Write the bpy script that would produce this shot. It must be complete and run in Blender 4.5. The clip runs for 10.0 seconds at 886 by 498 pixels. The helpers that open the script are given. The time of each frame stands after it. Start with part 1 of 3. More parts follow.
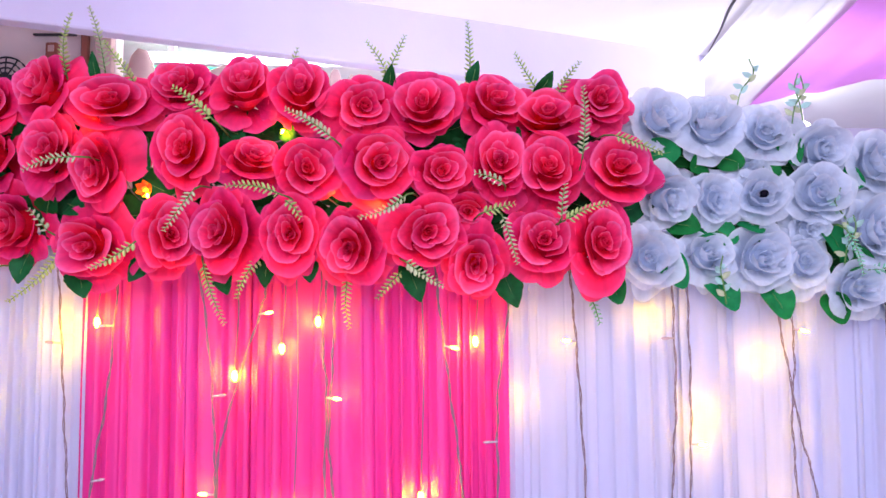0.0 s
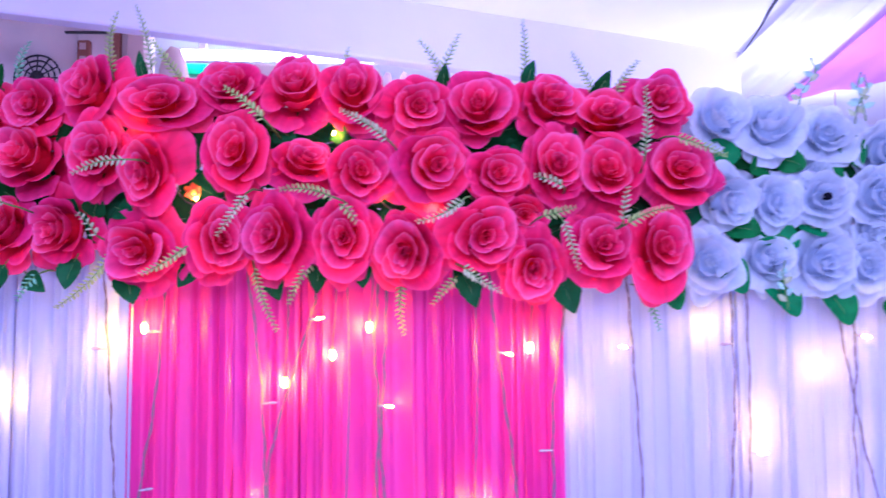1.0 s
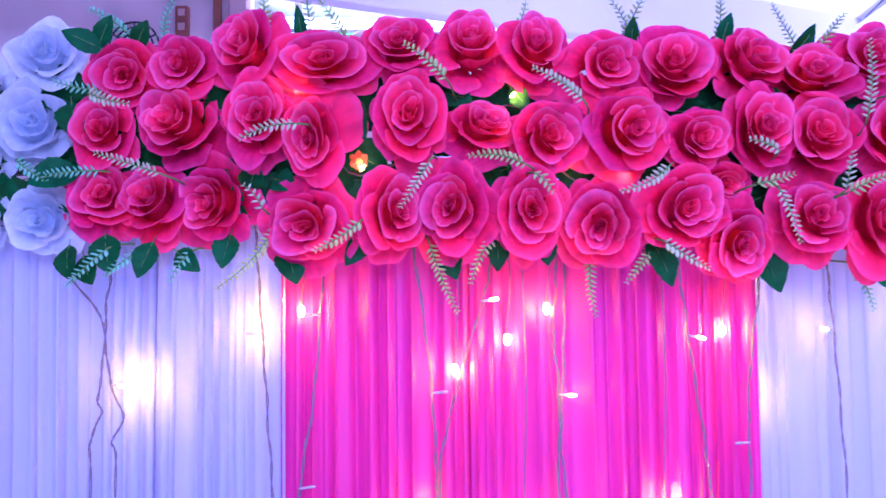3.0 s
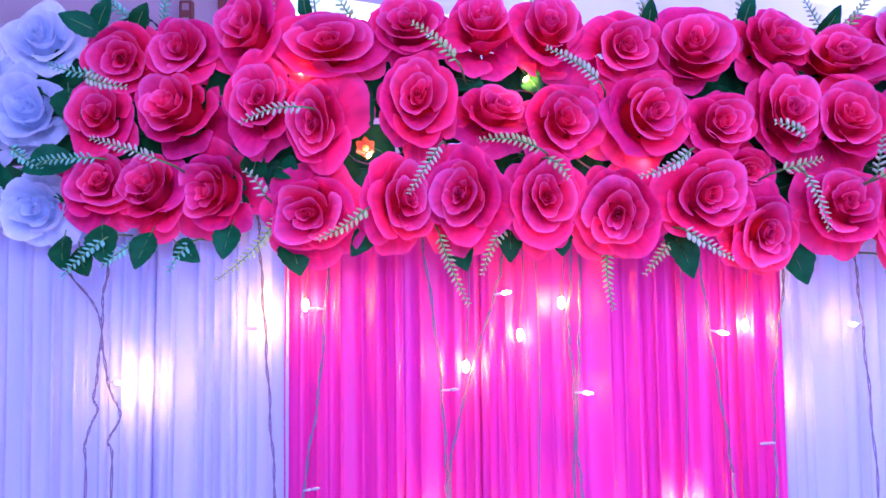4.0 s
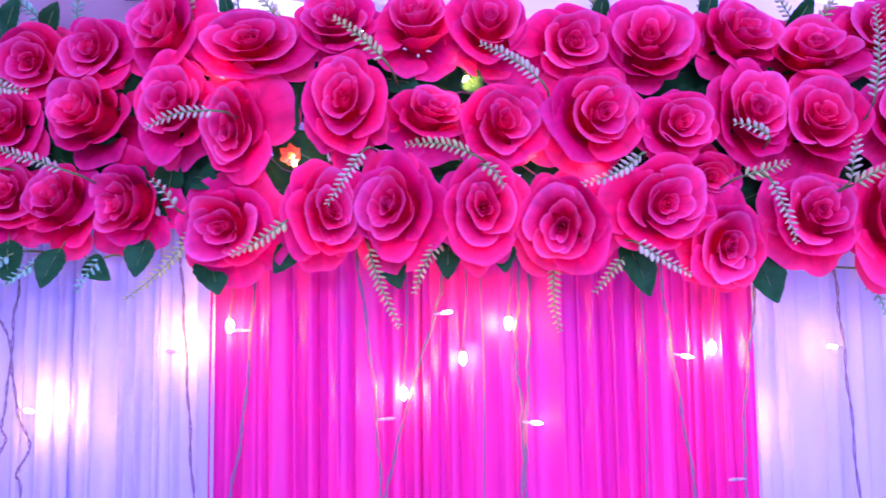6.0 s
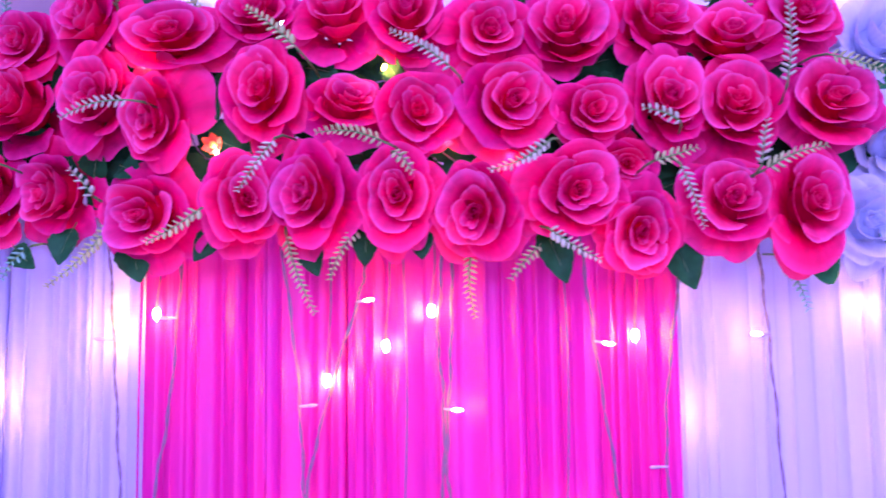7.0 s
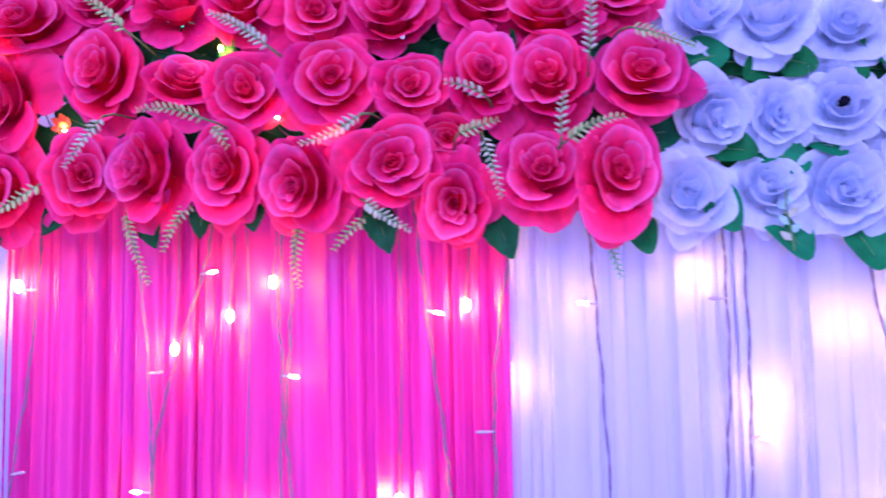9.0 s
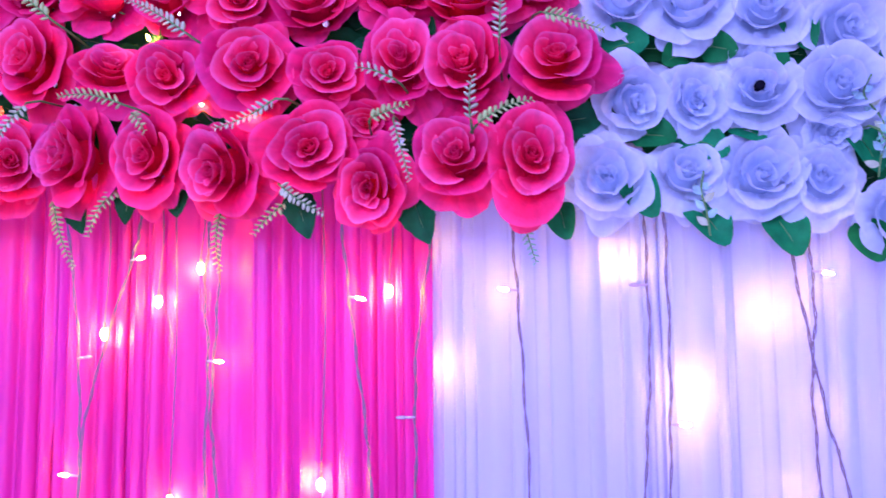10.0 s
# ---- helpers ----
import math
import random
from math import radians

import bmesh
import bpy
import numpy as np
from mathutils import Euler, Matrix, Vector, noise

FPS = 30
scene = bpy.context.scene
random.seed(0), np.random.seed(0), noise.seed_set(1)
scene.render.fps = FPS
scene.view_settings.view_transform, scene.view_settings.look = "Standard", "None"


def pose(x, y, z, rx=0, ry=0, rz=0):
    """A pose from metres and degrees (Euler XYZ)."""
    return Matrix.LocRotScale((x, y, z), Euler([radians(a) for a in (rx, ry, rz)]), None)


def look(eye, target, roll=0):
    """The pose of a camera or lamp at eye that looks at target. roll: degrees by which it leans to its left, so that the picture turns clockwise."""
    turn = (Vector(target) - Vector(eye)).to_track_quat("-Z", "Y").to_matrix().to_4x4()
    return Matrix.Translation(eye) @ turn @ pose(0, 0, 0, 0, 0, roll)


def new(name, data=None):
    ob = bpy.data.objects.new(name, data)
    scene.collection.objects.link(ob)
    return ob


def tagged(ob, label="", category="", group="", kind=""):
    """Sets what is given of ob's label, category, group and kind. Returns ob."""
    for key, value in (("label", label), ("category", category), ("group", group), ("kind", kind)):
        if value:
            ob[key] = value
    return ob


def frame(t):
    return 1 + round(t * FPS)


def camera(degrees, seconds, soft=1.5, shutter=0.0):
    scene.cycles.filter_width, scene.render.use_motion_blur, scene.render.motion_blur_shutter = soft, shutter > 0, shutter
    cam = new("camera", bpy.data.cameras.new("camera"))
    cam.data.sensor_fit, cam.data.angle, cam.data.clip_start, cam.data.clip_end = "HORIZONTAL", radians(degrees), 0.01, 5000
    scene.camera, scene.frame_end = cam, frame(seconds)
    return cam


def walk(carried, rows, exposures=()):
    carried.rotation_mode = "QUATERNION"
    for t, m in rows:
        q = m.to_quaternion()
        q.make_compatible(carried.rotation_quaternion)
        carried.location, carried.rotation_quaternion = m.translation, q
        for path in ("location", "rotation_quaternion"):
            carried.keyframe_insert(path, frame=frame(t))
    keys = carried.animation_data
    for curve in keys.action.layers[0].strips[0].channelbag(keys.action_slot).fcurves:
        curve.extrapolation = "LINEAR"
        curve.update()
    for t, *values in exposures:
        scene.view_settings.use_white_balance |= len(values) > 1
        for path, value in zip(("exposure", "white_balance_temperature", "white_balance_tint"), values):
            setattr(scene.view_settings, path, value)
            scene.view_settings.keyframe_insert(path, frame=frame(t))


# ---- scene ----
cam = camera(55.0, 10.0, soft=1.5, shutter=0.9)
PATH = [
    (0, (0.065, -0.057, 1.843), (0.143, 1.936, 2.0), -0.4),
    (0.5, (0.036, -0.048, 1.853), (0.119, 1.945, 2.002), -0.4),
    (1, (-0.022, -0.02, 1.863), (0.048, 1.974, 2.007), -0.4),
    (1.5, (-0.112, 0.025, 1.863), (-0.028, 2.019, 1.998), -0.4),
    (2, (-0.208, 0.066, 1.86), (-0.115, 2.06, 1.991), -0.5),
    (2.5, (-0.275, 0.101, 1.856), (-0.196, 2.096, 1.981), -0.6),
    (3, (-0.305, 0.123, 1.856), (-0.243, 2.119, 1.968), -0.7),
    (3.2, (-0.311, 0.132, 1.852), (-0.254, 2.128, 1.966), -0.7),
    (4.3, (-0.299, 0.201, 1.821), (-0.262, 2.194, 1.982), -0.7),
    (4.5, (-0.29, 0.216, 1.821), (-0.258, 2.208, 1.993), -0.7),
    (5, (-0.258, 0.252, 1.827), (-0.244, 2.243, 2.017), -0.7),
    (5.2, (-0.243, 0.263, 1.830), (-0.236, 2.254, 2.019), -0.7),
    (6.3, (-0.142, 0.287, 1.832), (-0.176, 2.279, 2.010), -0.8),
    (6.5, (-0.114, 0.287, 1.825), (-0.159, 2.278, 2.002), -0.8),
    (7, (-0.033, 0.286, 1.813), (-0.114, 2.276, 1.994), -0.8),
    (7.5, (0.041, 0.277, 1.815), (-0.074, 2.267, 1.978), -0.7),
    (8, (0.116, 0.269, 1.797), (-0.027, 2.256, 1.975), -0.7),
    (8.5, (0.185, 0.266, 1.786), (0.023, 2.252, 1.959), -0.8),
    (9, (0.258, 0.265, 1.777), (0.081, 2.251, 1.942), -0.9),
    (9.5, (0.35, 0.268, 1.762), (0.131, 2.249, 1.933), -0.7),
    (10, (0.401, 0.277, 1.74), (0.169, 2.254, 1.931), -0.6),
]
LOOKS = [(0.0, 0.03, 6250, 14), (0.8, 0.03, 6200, 15), (0.9, -0.03, 5350, 34), (1.0, -0.05, 4800, 42), (2.0, -0.05, 4480, 44), (3.0, -0.05, 4420, 53), (4.5, -0.05, 4400, 60), (6.5, -0.09, 4880, 96),
         (7.0, -0.10, 4900, 100), (8.0, -0.08, 4580, 76), (10.0, -0.06, 4620, 62)]
walk(cam, [(t, look(eye, target, roll)) for t, eye, target, roll in PATH], LOOKS)

# ---- world and large lights ----
world = bpy.data.worlds.new("world")
scene.world = world
world.use_nodes = True
world.node_tree.nodes["Background"].inputs[0].default_value = (0.75, 0.72, 1.0, 1)
world.node_tree.nodes["Background"].inputs[1].default_value = 0.05


def lamp(name, kind, m, power, colour, size=0.1, size_y=None):
    data = bpy.data.lights.new(name, kind)
    data.energy, data.color = power, colour
    if kind == "AREA":
        data.shape, data.size, data.size_y = "RECTANGLE", size, size_y or size
    else:
        data.shadow_soft_size = size
    ob = new(name, data)
    ob.matrix_world = m
    return ob


HALL = (0.78, 0.75, 1.0)
lamp("ceiling_panel_light", "AREA", pose(0.2, 0.1, 2.56), 30, HALL, 2.6, 1.2)
# unseen helper lamps, aimed at the ceiling and at the garland's front
lamp("ceiling_bounce_fill", "AREA", look((0.2, -2.0, 1.1), (0.1, 0.9, 2.64)), 38, HALL, 2.4, 1.0)
lamp("front_light", "AREA", look((-0.1, -1.2, 2.45), (0.1, 1.4, 2.0)), 31, HALL, 0.8, 0.4)
# added fills with no lamp of their own, lifting alcove, beam and canopy
lamp("alcove_fill", "AREA", pose(-0.4, 2.75, 2.58), 8, (1.0, 0.98, 0.95), 1.6, 0.4)
lamp("beam_fill", "AREA", look((0.25, 1.70, 2.06), (0.25, 2.05, 2.62)), 4.6, (0.88, 0.88, 1.0), 1.1, 0.08)
lamp("canopy_fill", "AREA", look((1.2, 2.25, 2.05), (1.25, 2.85, 2.62)), 8, (0.92, 0.92, 1.0), 0.5, 0.3)


# ---- materials ----
def material(name, colour, rough=0.6, vary=0.12, scale=20.0, bump=0.0, bump_scale=200.0, translucent=0.0, sheen=0.0,
             metal=0.0, emit=None, base=None, edge=None, strength=0.0, per_object=0.0, spec=0.3, stretch=(1, 1, 1)):
    m = bpy.data.materials.new(name)
    m.use_nodes = True
    nt = m.node_tree
    n, l = nt.nodes, nt.links
    b = n["Principled BSDF"]
    out = n["Material Output"]
    tex = n.new("ShaderNodeTexCoord")
    mapping = n.new("ShaderNodeMapping")
    mapping.inputs["Scale"].default_value = stretch
    l.new(tex.outputs["Object"], mapping.inputs["Vector"])
    no = n.new("ShaderNodeTexNoise")
    no.inputs["Scale"].default_value = scale
    no.inputs["Detail"].default_value = 4
    l.new(mapping.outputs[0], no.inputs["Vector"])
    mr = n.new("ShaderNodeMapRange")
    mr.inputs["From Min"].default_value, mr.inputs["From Max"].default_value = 0.3, 0.7
    mr.inputs["To Min"].default_value, mr.inputs["To Max"].default_value = 1 - vary, 1 + vary
    l.new(no.outputs["Fac"], mr.inputs["Value"])
    hsv = n.new("ShaderNodeHueSaturation")
    hsv.inputs["Color"].default_value = (*colour, 1)
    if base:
        # deeper base, lighter edge: fold shade and rim light painted into the petal colour
        shade_to_rim = n.new("ShaderNodeAttribute")
        shade_to_rim.attribute_name = "shade_to_rim"
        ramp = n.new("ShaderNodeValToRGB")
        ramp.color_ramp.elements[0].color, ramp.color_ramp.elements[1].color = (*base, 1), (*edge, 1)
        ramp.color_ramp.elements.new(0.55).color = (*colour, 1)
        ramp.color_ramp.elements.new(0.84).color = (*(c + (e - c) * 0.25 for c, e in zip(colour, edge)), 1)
        l.new(shade_to_rim.outputs["Fac"], ramp.inputs["Fac"])
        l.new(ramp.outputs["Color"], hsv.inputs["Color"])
        # creases that run from the base to the rim
        across = n.new("ShaderNodeAttribute")
        across.attribute_name = "across"
        crease = n.new("ShaderNodeCombineXYZ")
        l.new(across.outputs["Fac"], crease.inputs["X"])
        l.new(shade_to_rim.outputs["Fac"], crease.inputs["Y"])
        no.inputs["Scale"].default_value = 1.0
        l.new(crease.outputs[0], no.inputs["Vector"])
    value = mr.outputs[0]
    if per_object:
        info = n.new("ShaderNodeObjectInfo")
        r = n.new("ShaderNodeMapRange")
        r.inputs["To Min"].default_value, r.inputs["To Max"].default_value = 1 - per_object, 1 + per_object
        l.new(info.outputs["Random"], r.inputs["Value"])
        mul = n.new("ShaderNodeMath")
        mul.operation = "MULTIPLY"
        l.new(value, mul.inputs[0])
        l.new(r.outputs[0], mul.inputs[1])
        value = mul.outputs[0]
        h = n.new("ShaderNodeMapRange")
        h.inputs["To Min"].default_value, h.inputs["To Max"].default_value = 0.5 - per_object * 0.05, 0.5 + per_object * 0.05
        l.new(info.outputs["Random"], h.inputs["Value"])
        l.new(h.outputs[0], hsv.inputs["Hue"])
    l.new(value, hsv.inputs["Value"])
    l.new(hsv.outputs[0], b.inputs["Base Color"])
    b.inputs["Roughness"].default_value = rough
    b.inputs["Metallic"].default_value = metal
    b.inputs["Specular IOR Level"].default_value = spec
    if sheen:
        b.inputs["Sheen Weight"].default_value = sheen
        b.inputs["Sheen Roughness"].default_value = 0.4
    if emit:
        b.inputs["Emission Color"].default_value = (*emit, 1)
        b.inputs["Emission Strength"].default_value = strength
    normal = None
    if bump:
        n2 = n.new("ShaderNodeTexNoise")
        n2.inputs["Scale"].default_value = bump_scale
        l.new(mapping.outputs[0], n2.inputs["Vector"])
        height = n2.outputs["Fac"]
        if base:
            both = n.new("ShaderNodeMath")
            both.operation = "MULTIPLY_ADD"
            both.inputs[1].default_value = 1.6
            l.new(no.outputs["Fac"], both.inputs[0])
            l.new(height, both.inputs[2])
            height = both.outputs[0]
        bp = n.new("ShaderNodeBump")
        bp.inputs["Strength"].default_value = bump
        bp.inputs["Distance"].default_value = 0.002
        l.new(height, bp.inputs["Height"])
        l.new(bp.outputs[0], b.inputs["Normal"])
        normal = bp.outputs[0]
    if translucent:
        t = n.new("ShaderNodeBsdfTranslucent")
        l.new(hsv.outputs[0], t.inputs["Color"])
        if normal:
            l.new(normal, t.inputs["Normal"])
        mix = n.new("ShaderNodeMixShader")
        mix.inputs[0].default_value = translucent
        l.new(b.outputs[0], mix.inputs[1])
        l.new(t.outputs[0], mix.inputs[2])
        l.new(mix.outputs[0], out.inputs["Surface"])
    return m


# one silk twice: outer petals coloured as shaded, inner ones as lit
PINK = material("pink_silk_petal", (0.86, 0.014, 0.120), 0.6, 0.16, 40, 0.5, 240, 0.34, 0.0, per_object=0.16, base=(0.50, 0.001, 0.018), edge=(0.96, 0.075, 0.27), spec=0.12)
PINK_LIT = material("lit_pink_silk_petal", (0.94, 0.028, 0.155), 0.6, 0.16, 40, 0.5, 240, 0.36, 0.0, per_object=0.12, base=(0.62, 0.002, 0.022), edge=(1.0, 0.19, 0.43), spec=0.12)
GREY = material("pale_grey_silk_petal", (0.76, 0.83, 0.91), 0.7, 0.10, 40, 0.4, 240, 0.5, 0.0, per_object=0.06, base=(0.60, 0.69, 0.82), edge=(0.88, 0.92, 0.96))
LEAF = material("dark_green_leaf", (0.006, 0.085, 0.018), 0.6, 0.25, 60, 0.3, 150, 0.12, per_object=0.3, spec=0.15)
LEAF_BRIGHT = material("mid_green_leaf", (0.010, 0.20, 0.045), 0.6, 0.2, 60, 0.3, 150, 0.2, per_object=0.25, spec=0.15)
FERN = material("pale_green_plastic", (0.48, 0.60, 0.20), 0.5, 0.15, 80, per_object=0.15, translucent=0.2)
FERN_PALE = material("cream_green_plastic", (0.52, 0.58, 0.34), 0.5, 0.12, 80, per_object=0.12, translucent=0.2)
FERN_TEAL = material("cool_green_plastic", (0.25, 0.62, 0.38), 0.5, 0.15, 80, per_object=0.15, translucent=0.2)
FERN_ICE = material("ice_green_plastic", (0.42, 0.66, 0.58), 0.5, 0.12, 80, per_object=0.12, translucent=0.3)
STEM = material("green_stem", (0.12, 0.26, 0.06), 0.55, 0.15, 80)
CURTAIN_PINK = material("pink_sheer_cloth", (0.95, 0.050, 0.36), 0.42, 0.08, 30, 0.15, 900, 0.40, 0.0, stretch=(1, 1, 0.1), spec=0.5)
CURTAIN_WHITE = material("white_sheer_cloth", (0.63, 0.68, 0.91), 0.5, 0.05, 30, 0.15, 900, 0.45, 0.0, stretch=(1, 1, 0.1), spec=0.6)
WIRE = material("clear_grey_cable", (0.21, 0.16, 0.20), 0.35, 0.15, 200, spec=0.5)
BULB = material("lit_bulb", (1, 0.9, 0.7), 0.3, 0, emit=(1.0, 0.50, 0.0012), strength=700)
BULB_MID = material("mid_lit_bulb", (1, 0.9, 0.7), 0.3, 0, emit=(1.0, 0.50, 0.0015), strength=430)
BULB_SOFT = material("soft_lit_bulb", (1, 0.9, 0.7), 0.3, 0, emit=(1.0, 0.50, 0.002), strength=260)
BULB_FAINT = material("faint_lit_bulb", (1, 0.9, 0.7), 0.3, 0, emit=(1.0, 0.50, 0.03), strength=110)
BULB_DIM = material("clear_bulb", (0.50, 0.40, 0.46), 0.2, 0.05, spec=0.5)
HOLLOW_SHADE = material("hollow_shade_black", (0.008, 0.008, 0.014), 1.0, 0.05, spec=0.0)
SOCKET = material("pale_bulb_socket", (0.52, 0.45, 0.50), 0.4, 0.05)
PAINT = material("white_ceiling_paint", (0.90, 0.89, 0.91), 0.85, 0.04, 3, 0.1, 80)
HALL_LOW_BOUNCE = material("low_bounce_wall_grey", (0.50, 0.48, 0.52), 0.85, 0.06, 3, 0.1, 80)
LILAC = material("lilac_beam_paint", (0.68, 0.64, 0.84), 0.8, 0.05, 3, 0.1, 80)
BEIGE = material("beige_wall_paint", (0.84, 0.70, 0.68), 0.8, 0.10, 5, 0.1, 60)
FLOOR = material("cream_floor_tile", (0.55, 0.50, 0.45), 0.3, 0.1, 4)
STEEL = material("painted_steel", (0.08, 0.14, 0.08), 0.5, 0.1, 50)
BLACK = material("black_plastic", (0.03, 0.03, 0.035), 0.4, 0.1, 50)
BROWN = material("brown_wood", (0.30, 0.10, 0.07), 0.5, 0.2, 12, stretch=(1, 1, 0.1))
TUBE = material("tube_glow", (1, 1, 1), 0.5, 0, emit=(0.95, 1.0, 0.98), strength=14)
GREEN = material("green_plastic", (0.02, 0.55, 0.20), 0.4, 0.05, 20)
CLOTH_WHITE = material("white_canopy_cloth", (0.88, 0.87, 0.92), 0.8, 0.04, 8, 0.1, 300, 0.15)
CLOTH_PINK = material("violet_pink_canopy_cloth", (0.78, 0.28, 0.80), 0.8, 0.06, 4, 0.1, 300, 0.15)
CLOTH_SKIN = material("blush_cushion_cloth", (0.60, 0.40, 0.38), 0.8, 0.06, 12, 0.15, 200)
ORANGE = material("orange_silk_petal", (0.95, 0.16, 0.02), 0.6, 0.1, 60, translucent=0.3)
YELLOW = material("yellow_plastic", (0.85, 0.65, 0.03), 0.5, 0.1, 60)


# ---- mesh helpers ----
def mesh_object(name, verts, faces, mat, parent=None, label="", smooth=True, shade_to_rim=None, across=None):
    me = bpy.data.meshes.new(name)
    me.from_pydata([tuple(v) for v in verts], [], faces)
    me.materials.append(mat)
    if smooth:
        me.polygons.foreach_set("use_smooth", [True] * len(me.polygons))
    if shade_to_rim:
        me.attributes.new("shade_to_rim", "FLOAT", "POINT").data.foreach_set("value", shade_to_rim)
    if across:
        me.attributes.new("across", "FLOAT", "POINT").data.foreach_set("value", across)
    ob = new(name, me)
    if parent:
        ob.parent = parent
    if label:
        ob["label"] = label
    return ob


def shared(name, source, m, parent):
    ob = new(name, source.data)
    ob.parent = parent
    ob.matrix_basis = m
    return ob


def holder(name, place, label, category, group=""):
    ob = new(name)
    ob.empty_display_size = 0.02
    ob.location = place
    return tagged(ob, label, category, group)


def box(a, b):
    (x0, y0, z0), (x1, y1, z1) = a, b
    v = [(x, y, z) for x in (x0, x1) for y in (y0, y1) for z in (z0, z1)]
    return v, [(0, 1, 3, 2), (4, 6, 7, 5), (0, 4, 5, 1), (2, 3, 7, 6), (0, 2, 6, 4), (1, 5, 7, 3)]


def bevelled(name, a, b, mat, parent=None, label="", r=0.004):
    bm = bmesh.new()
    v, f = box(a, b)
    vs = [bm.verts.new(p) for p in v]
    for q in f:
        bm.faces.new([vs[i] for i in q])
    bmesh.ops.recalc_face_normals(bm, faces=bm.faces)
    bmesh.ops.bevel(bm, geom=list(bm.edges), offset=r, segments=2, affect="EDGES", profile=0.5)
    me = bpy.data.meshes.new(name)
    bm.to_mesh(me)
    bm.free()
    me.materials.append(mat)
    ob = new(name, me)
    if parent:
        ob.parent = parent
    if label:
        ob["label"] = label
    return ob


def grid_faces(nu, nv):
    return [(i * nv + j, (i + 1) * nv + j, (i + 1) * nv + j + 1, i * nv + j + 1) for i in range(nu - 1) for j in range(nv - 1)]


def tube(points, radii, sides=8):
    pts = [Vector(p) for p in points]
    verts, faces = [], []
    for i, p in enumerate(pts):
        way = (pts[min(i + 1, len(pts) - 1)] - pts[max(i - 1, 0)]).normalized()
        u = way.orthogonal().normalized() if abs(way.z) < 0.9 else way.cross(Vector((0, 1, 0))).normalized()
        w = way.cross(u)
        r = radii[i] if isinstance(radii, (list, tuple)) else radii
        for k in range(sides):
            a = 2 * math.pi * k / sides
            verts.append(p + (u * math.cos(a) + w * math.sin(a)) * r)
    for i in range(len(pts) - 1):
        for k in range(sides):
            k2 = (k + 1) % sides
            faces.append((i * sides + k, i * sides + k2, (i + 1) * sides + k2, (i + 1) * sides + k))
    faces.append(tuple(range(sides))[::-1])
    faces.append(tuple((len(pts) - 1) * sides + k for k in range(sides)))
    return verts, faces


def smooth_line(points, n=40):
    """Catmull-Rom through points."""
    p = [Vector(q) for q in points]
    p = [p[0] * 2 - p[1]] + p + [p[-1] * 2 - p[-2]]
    out = []
    per = max(2, n // (len(p) - 3))
    for i in range(1, len(p) - 2):
        for k in range(per):
            t = k / per
            a, b, c, d = p[i - 1:i + 3]
            out.append(0.5 * (2 * b + (c - a) * t + (2 * a - 5 * b + 4 * c - d) * t * t + (3 * b - a - 3 * c + d) * t ** 3))
    out.append(p[-2])
    return out


# ---- the hall ----
v, f = box((-3.2, -3.0, -0.1), (3.2, 3.6, 0.0))
tagged(mesh_object("floor", v, f, FLOOR, smooth=False), "cream tiled hall floor", "floor", kind="structure")
# south, west and east walls are unseen, added in grey to limit bounced light
for name, a, b in (("wall_south", (-3.2, -3.1, 0), (3.2, -3.0, 2.9)), ("wall_north", (-3.2, 3.5, 0), (3.2, 3.6, 2.9)),
                   ("wall_west", (-3.3, -3.1, 0), (-3.2, 3.6, 2.9)), ("wall_east", (3.2, -3.1, 0), (3.3, 3.6, 2.9))):
    v, f = box(a, b)
    tagged(mesh_object(name, v, f, LILAC if name == "wall_north" else HALL_LOW_BOUNCE, smooth=False), "plain painted hall wall", "wall", kind="structure")
v, f = box((-3.2, -3.0, 2.64), (3.2, 3.5, 2.78))
tagged(mesh_object("ceiling", v, f, PAINT, smooth=False), "flat white painted ceiling", "ceiling", kind="structure")
# the beam runs askew behind the garland
beam = bevelled("beam", (-3.4, 0.0, 2.482), (0.0, 0.05, 2.645), LILAC, r=0.006)
beam.matrix_basis = pose(0.98, 2.49, 0, 0, 0, 22.5)
tagged(beam, "lilac painted ceiling beam above the alcove", "beam", kind="structure")


# canopy cloths under the ceiling
def canopy(name, edge_a, edge_b, pleats, depth, sag, mat, label, z=2.634, n=90):
    """Cloth stretched between two lines on the ceiling, gathered into pleats along them."""
    a0, a1 = Vector(edge_a[0]), Vector(edge_a[1])
    b0, b1 = Vector(edge_b[0]), Vector(edge_b[1])
    verts = []
    rows = 10
    for i in range(n):
        s = i / (n - 1)
        wave = math.sin(s * pleats * 2 * math.pi) + 0.4 * math.sin(s * pleats * 3.7 * math.pi + 1)
        for j in range(rows):
            t = j / (rows - 1)
            p = (a0.lerp(b0, s)).lerp(a1.lerp(b1, s), t)
            drop = sag * math.sin(math.pi * t) + depth * (1 + wave) * 0.5
            verts.append((p.x, p.y, z - drop))
    ob = mesh_object(name, verts, grid_faces(n, rows), mat)
    return tagged(ob, label, "drapery")


canopy("canopy_cloth", ((0.86, 1.2), (1.03, 3.3)), ((1.06, 1.2), (1.33, 3.3)), 3, 0.012, 0.006, CLOTH_WHITE,
       "white gathered cloth band under the ceiling")
canopy("canopy_cloth", ((1.06, 1.2), (1.345, 3.05)), ((2.3, 1.2), (2.4, 1.85)), 7, 0.010, 0.012, CLOTH_PINK,
       "violet pink cloth stretched under the ceiling")
wall_lamp = holder("ceiling_lamp", (1.50, 2.95, 2.64), "small white lamp hanging under the canopy", "lamp")
mesh_object("rod", *tube([(0, 0, 0), (0, 0, -0.10)], 0.004, 8), SOCKET, wall_lamp, "white rod")
